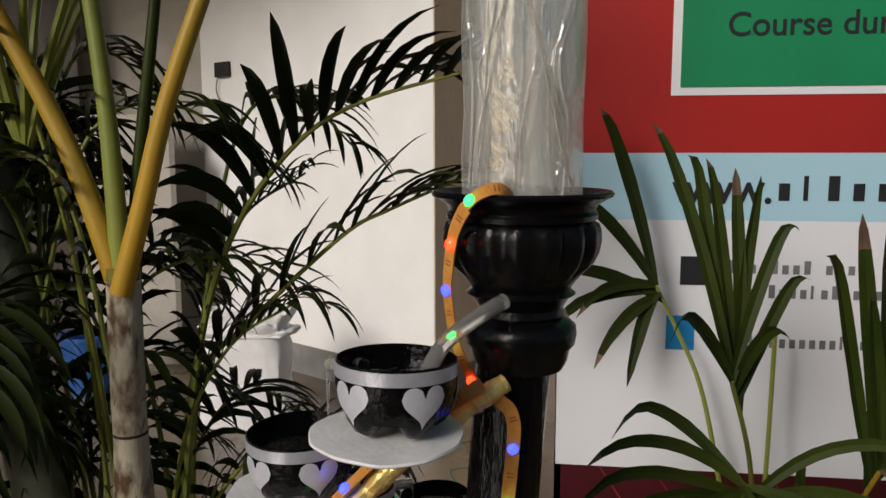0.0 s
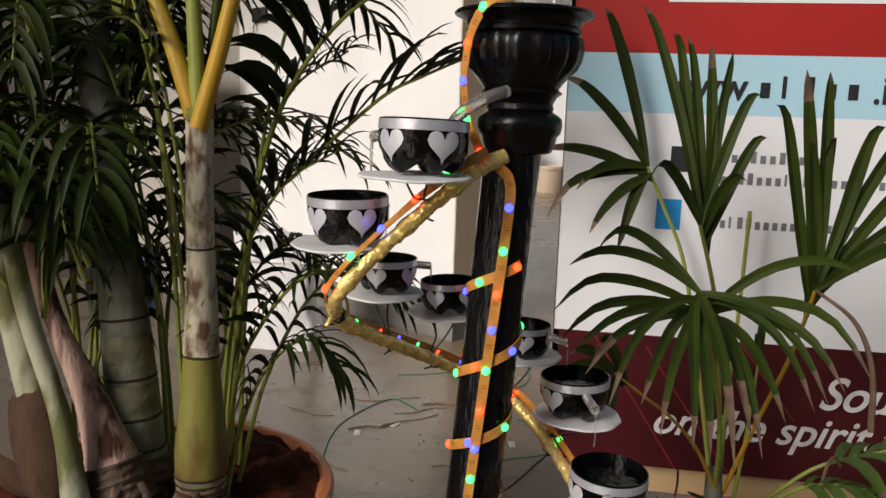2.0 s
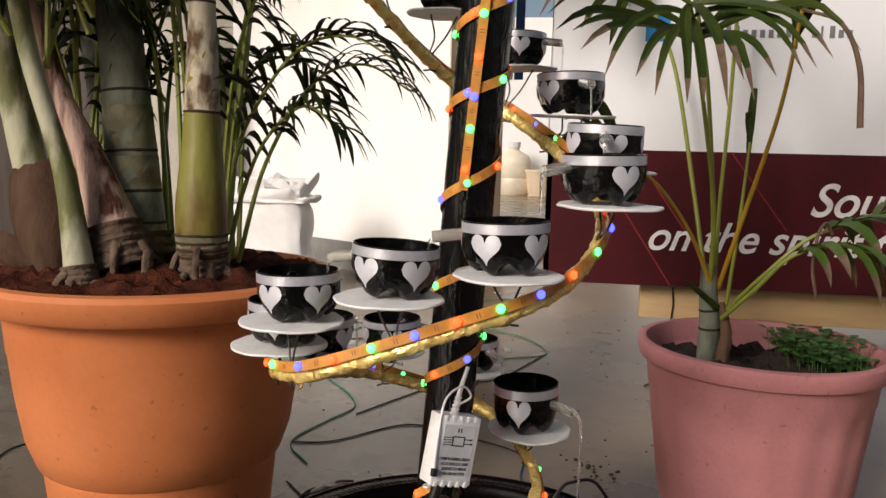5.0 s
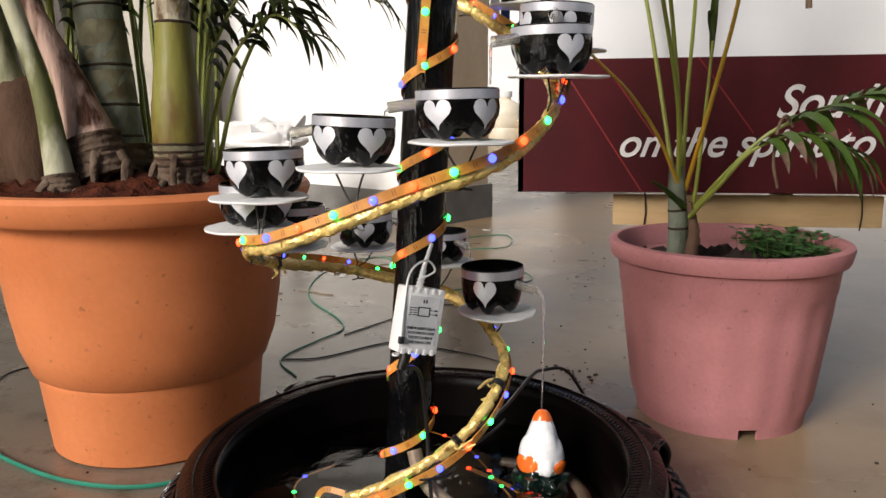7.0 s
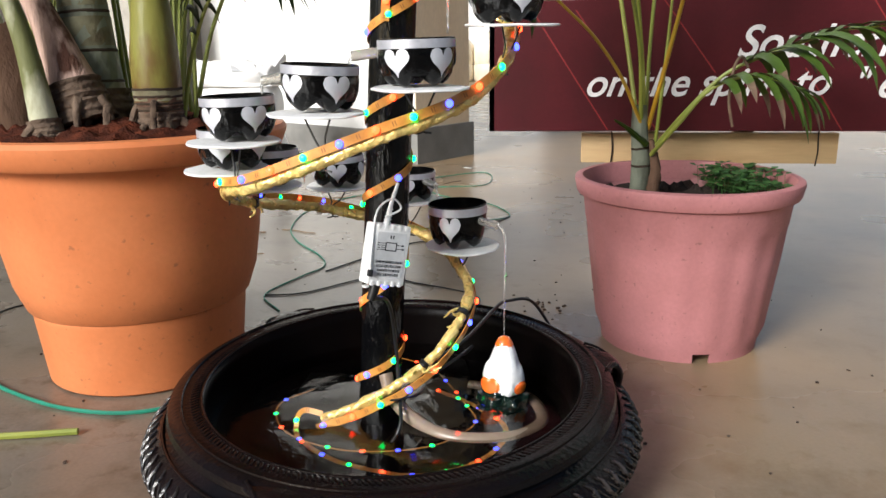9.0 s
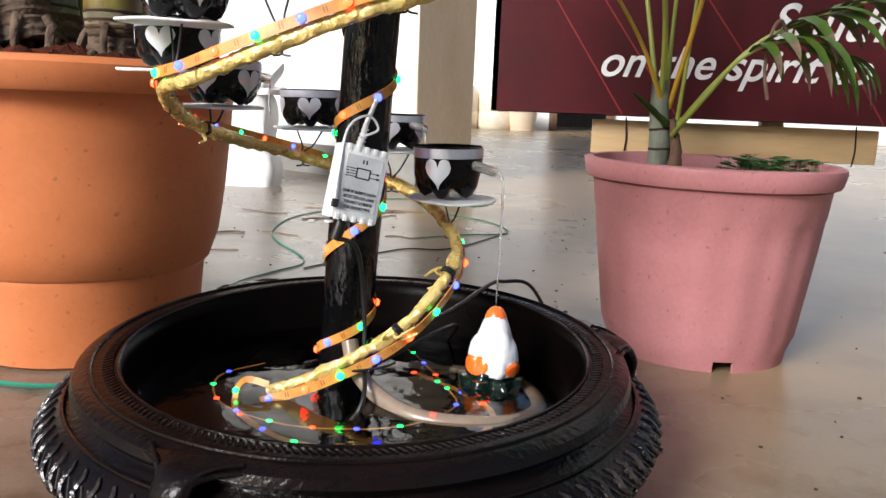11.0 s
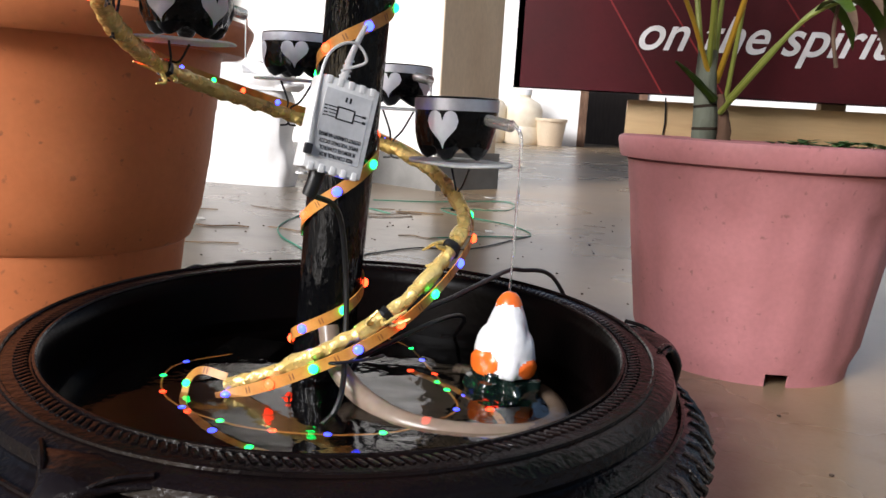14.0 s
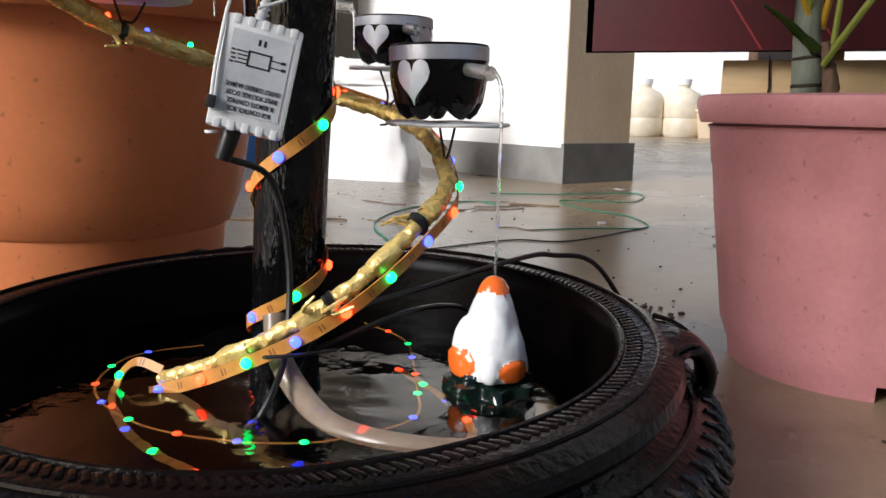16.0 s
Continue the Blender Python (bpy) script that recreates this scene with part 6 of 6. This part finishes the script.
part("cable", tube(smooth([BM @ Vector((-0.008, 0.002, -0.054)), (0.0, 0.905, 0.27), (0.006, 0.92, 0.2), (0.012, 0.905, 0.13), (0.02, 0.87, 0.1), (0.01, 0.85, 0.07)], 8), 0.0028, 8), WIRE, cb, "black cable running into the water")
solid("black_cable", tube(smooth([(0.01, 0.93, 0.1), (0.04, 0.94, 0.15), (0.1, 1.03, 0.17), (0.14, 1.19, 0.172), (0.16, 1.235, 0.168), (0.2, 1.275, 0.155), (0.24, 1.33, 0.08), (0.28, 1.36, 0.01)], 10), 0.003, 8), WIRE, (0.1, 1.1, 0.15), "black cable laid over the rim of the basin", "cable")
solid("black_cable", tube(smooth([(0.02, 0.93, 0.12), (0.09, 1.0, 0.15), (0.1, 1.12, 0.12), (0.06, 1.2, 0.05)], 10), 0.0026, 8), WIRE, (0.06, 1.1, 0.1), "black cable dipping into the basin", "cable")
solid("black_cable", tube(smooth([(-0.02, 0.9, 0.12), (0.01, 0.885, 0.127), (0.04, 0.9, 0.13), (0.045, 0.93, 0.125)], 8), 0.0018, 6), WIRE, (0.0, 0.9, 0.12), "black tie wire round the foot of the column", "cable")
hose = smooth([(-0.012, 0.925, 0.15), (0.0, 0.912, 0.12), (0.03, 0.898, 0.094), (0.08, 0.868, 0.084), (0.135, 0.862, 0.082), (0.19, 0.885, 0.078), (0.225, 0.95, 0.066), (0.19, 1.05, 0.05), (0.1, 1.08, 0.045)], 10)
solid("pump_hose", tube(hose, 0.0105, 16), HOSE, hose[0], "cloudy brownish pump hose curving under the water", "hose")
solid("pump", box((-0.18, 1.0, 0.021), (-0.11, 1.08, 0.07), 0.008), BLACKSATIN, (-0.145, 1.04, 0.021), "small black pump under the water", "pump")

# ---- floor litter ----
def ground_line(name, pts, r, material, label, category, group=""):
    line = smooth([(x, y, r + 0.0005) for x, y in pts], 8)
    return solid(name, tube(line, r, 6), material, line[0], label, category, group)


GW = "thin green wire lying on the floor"
ground_line("green_wire", [(-0.9, 1.17), (-0.78, 1.1), (-0.64, 1.045), (-0.52, 1.035), (-0.44, 1.07), (-0.38, 1.15)], 0.004, GREENWIRE, GW, "wire", "loose wires")
ground_line("green_wire", [(-0.42, 1.6), (-0.5, 1.72), (-0.46, 1.88), (-0.42, 2.0), (-0.47, 2.12), (-0.6, 2.3), (-0.68, 2.5), (-0.7, 2.8), (-0.58, 3.09), (-0.45, 3.0)], 0.0022, GREENWIRE, GW, "wire", "loose wires")
ground_line("green_wire", [(-0.62, 3.4), (-0.4, 3.5), (-0.09, 3.75), (-0.05, 3.4), (-0.3, 3.3), (-0.2, 3.1), (0.0, 2.95), (0.09, 2.72), (-0.05, 2.62), (-0.2, 2.5)], 0.002, GREENWIRE, GW, "wire", "loose wires")
ground_line("black_wire", [(0.1, 1.45), (0.06, 1.62), (0.05, 1.76), (-0.1, 1.85), (-0.25, 1.9), (-0.4, 1.75), (-0.5, 1.72)], 0.002, WIRE, "thin black wire lying on the floor", "wire", "loose wires")
ground_line("black_wire", [(0.09, 2.72), (-0.06, 2.36), (-0.2, 2.3), (-0.32, 2.1), (-0.4, 1.95)], 0.002, WIRE, "thin black wire lying on the floor", "wire", "loose wires")
ground_line("black_wire", [(-0.43, 1.5), (-0.3, 1.36), (-0.2, 1.33), (-0.1, 1.34)], 0.0022, WIRE, "thin black wire lying on the floor", "wire", "loose wires")
ground_line("black_wire", [(-1.2, 1.3), (-1.1, 1.43), (-1.1, 1.57), (-0.9, 1.75)], 0.002, WIRE, "thin black wire lying on the floor", "wire", "loose wires")
ground_line("cut_stem", [(-0.75, 0.915), (-0.65, 0.935), (-0.553, 0.96)], 0.006, GREENSTEM, "short piece of green stem on the floor", "stem")
rnd = random.Random(21)
for k, (x, y, l, a) in enumerate([(-0.9, 2.37, 0.16, 0.2), (-0.7, 2.45, 0.14, -0.3), (-0.53, 2.94, 0.22, 0.5), (-0.44, 3.06, 0.18, 0.2), (-0.55, 2.81, 0.25, 0.7), (-0.75, 3.05, 0.3, 0.3), (-0.66, 2.74, 0.2, 0.6), (-0.3, 2.5, 0.12, 0.1), (-0.95, 2.9, 0.2, -0.2), (-1.1, 2.2, 0.25, 0.4), (-0.25, 3.4, 0.12, 0.9), (-0.85, 2.1, 0.2, 0.15), (0.4, 2.4, 0.06, 1), (-1.3, 2.7, 0.3, 0.1)]):
    ground_line("dry_leaf", [(x, y), (x + l * 0.35 * math.cos(a), y + l * 0.35 * math.sin(a) + rnd.uniform(-0.03, 0.03)), (x + l * 0.7 * math.cos(a), y + l * 0.7 * math.sin(a) + rnd.uniform(-0.03, 0.03)), (x + l * math.cos(a), y + l * math.sin(a))], 0.0017 if k % 3 else 0.003, TWIG if k % 2 else DRYTIP, "dry brown leaf scrap on the floor", "leaf scrap", "leaf scraps")
cr = bmesh.new()
for k in range(260):
    x, y = (0.22 + rnd.gauss(0, 0.035), 1.7 + rnd.gauss(0, 0.03)) if k < 26 else (rnd.uniform(-1.3, 0.9), rnd.uniform(0.7, 3.4))
    if k >= 26 and (Vector((x, y)) - Vector((PC[0], PC[1]))).length < 0.2:
        continue
    r = rnd.uniform(0.002, 0.006) if k < 26 else rnd.uniform(0.0015, 0.004)
    res = bmesh.ops.create_icosphere(cr, subdivisions=1, radius=r)
    for v in res["verts"]:
        v.co = Vector((v.co.x * rnd.uniform(0.7, 1.3) + x, v.co.y * rnd.uniform(0.7, 1.3) + y, max(0.0003, v.co.z * 0.7 + r * 0.4)))
solid("soil_crumbs", cr, CRUMB, (0, 2, 0), "scattered dark crumbs of soil on the floor", "soil crumbs", kind="stuff")
for x, y in ((-0.62, 2.72), (-0.5, 2.83), (-0.05, 2.75), (-0.95, 2.5), (-0.18, 3.9)):
    a = rnd.random() * 3
    solid("paper_scrap", box((-0.025, -0.012, 0.0005), (0.025, 0.012, 0.003), 0.001, turn=Matrix.Translation((x, y, 0)) @ Matrix.Rotation(a, 4, "Z")), PALEPAPER, (x, y, 0), "small pale scrap on the floor", "scrap", "paper scraps")
lump = bmesh.new()
blob(lump, (-0.21, 1.4, 0.02), (0.035, 0.03, 0.022), 0, 60, 0.5)
blob(lump, (-0.18, 1.39, 0.035), (0.02, 0.02, 0.015), 0, 61, 0.5)
solid("black_bag_scrap", lump, WIRE, (-0.21, 1.4, 0), "crumpled black plastic scrap on the floor behind the basin", "plastic scrap")
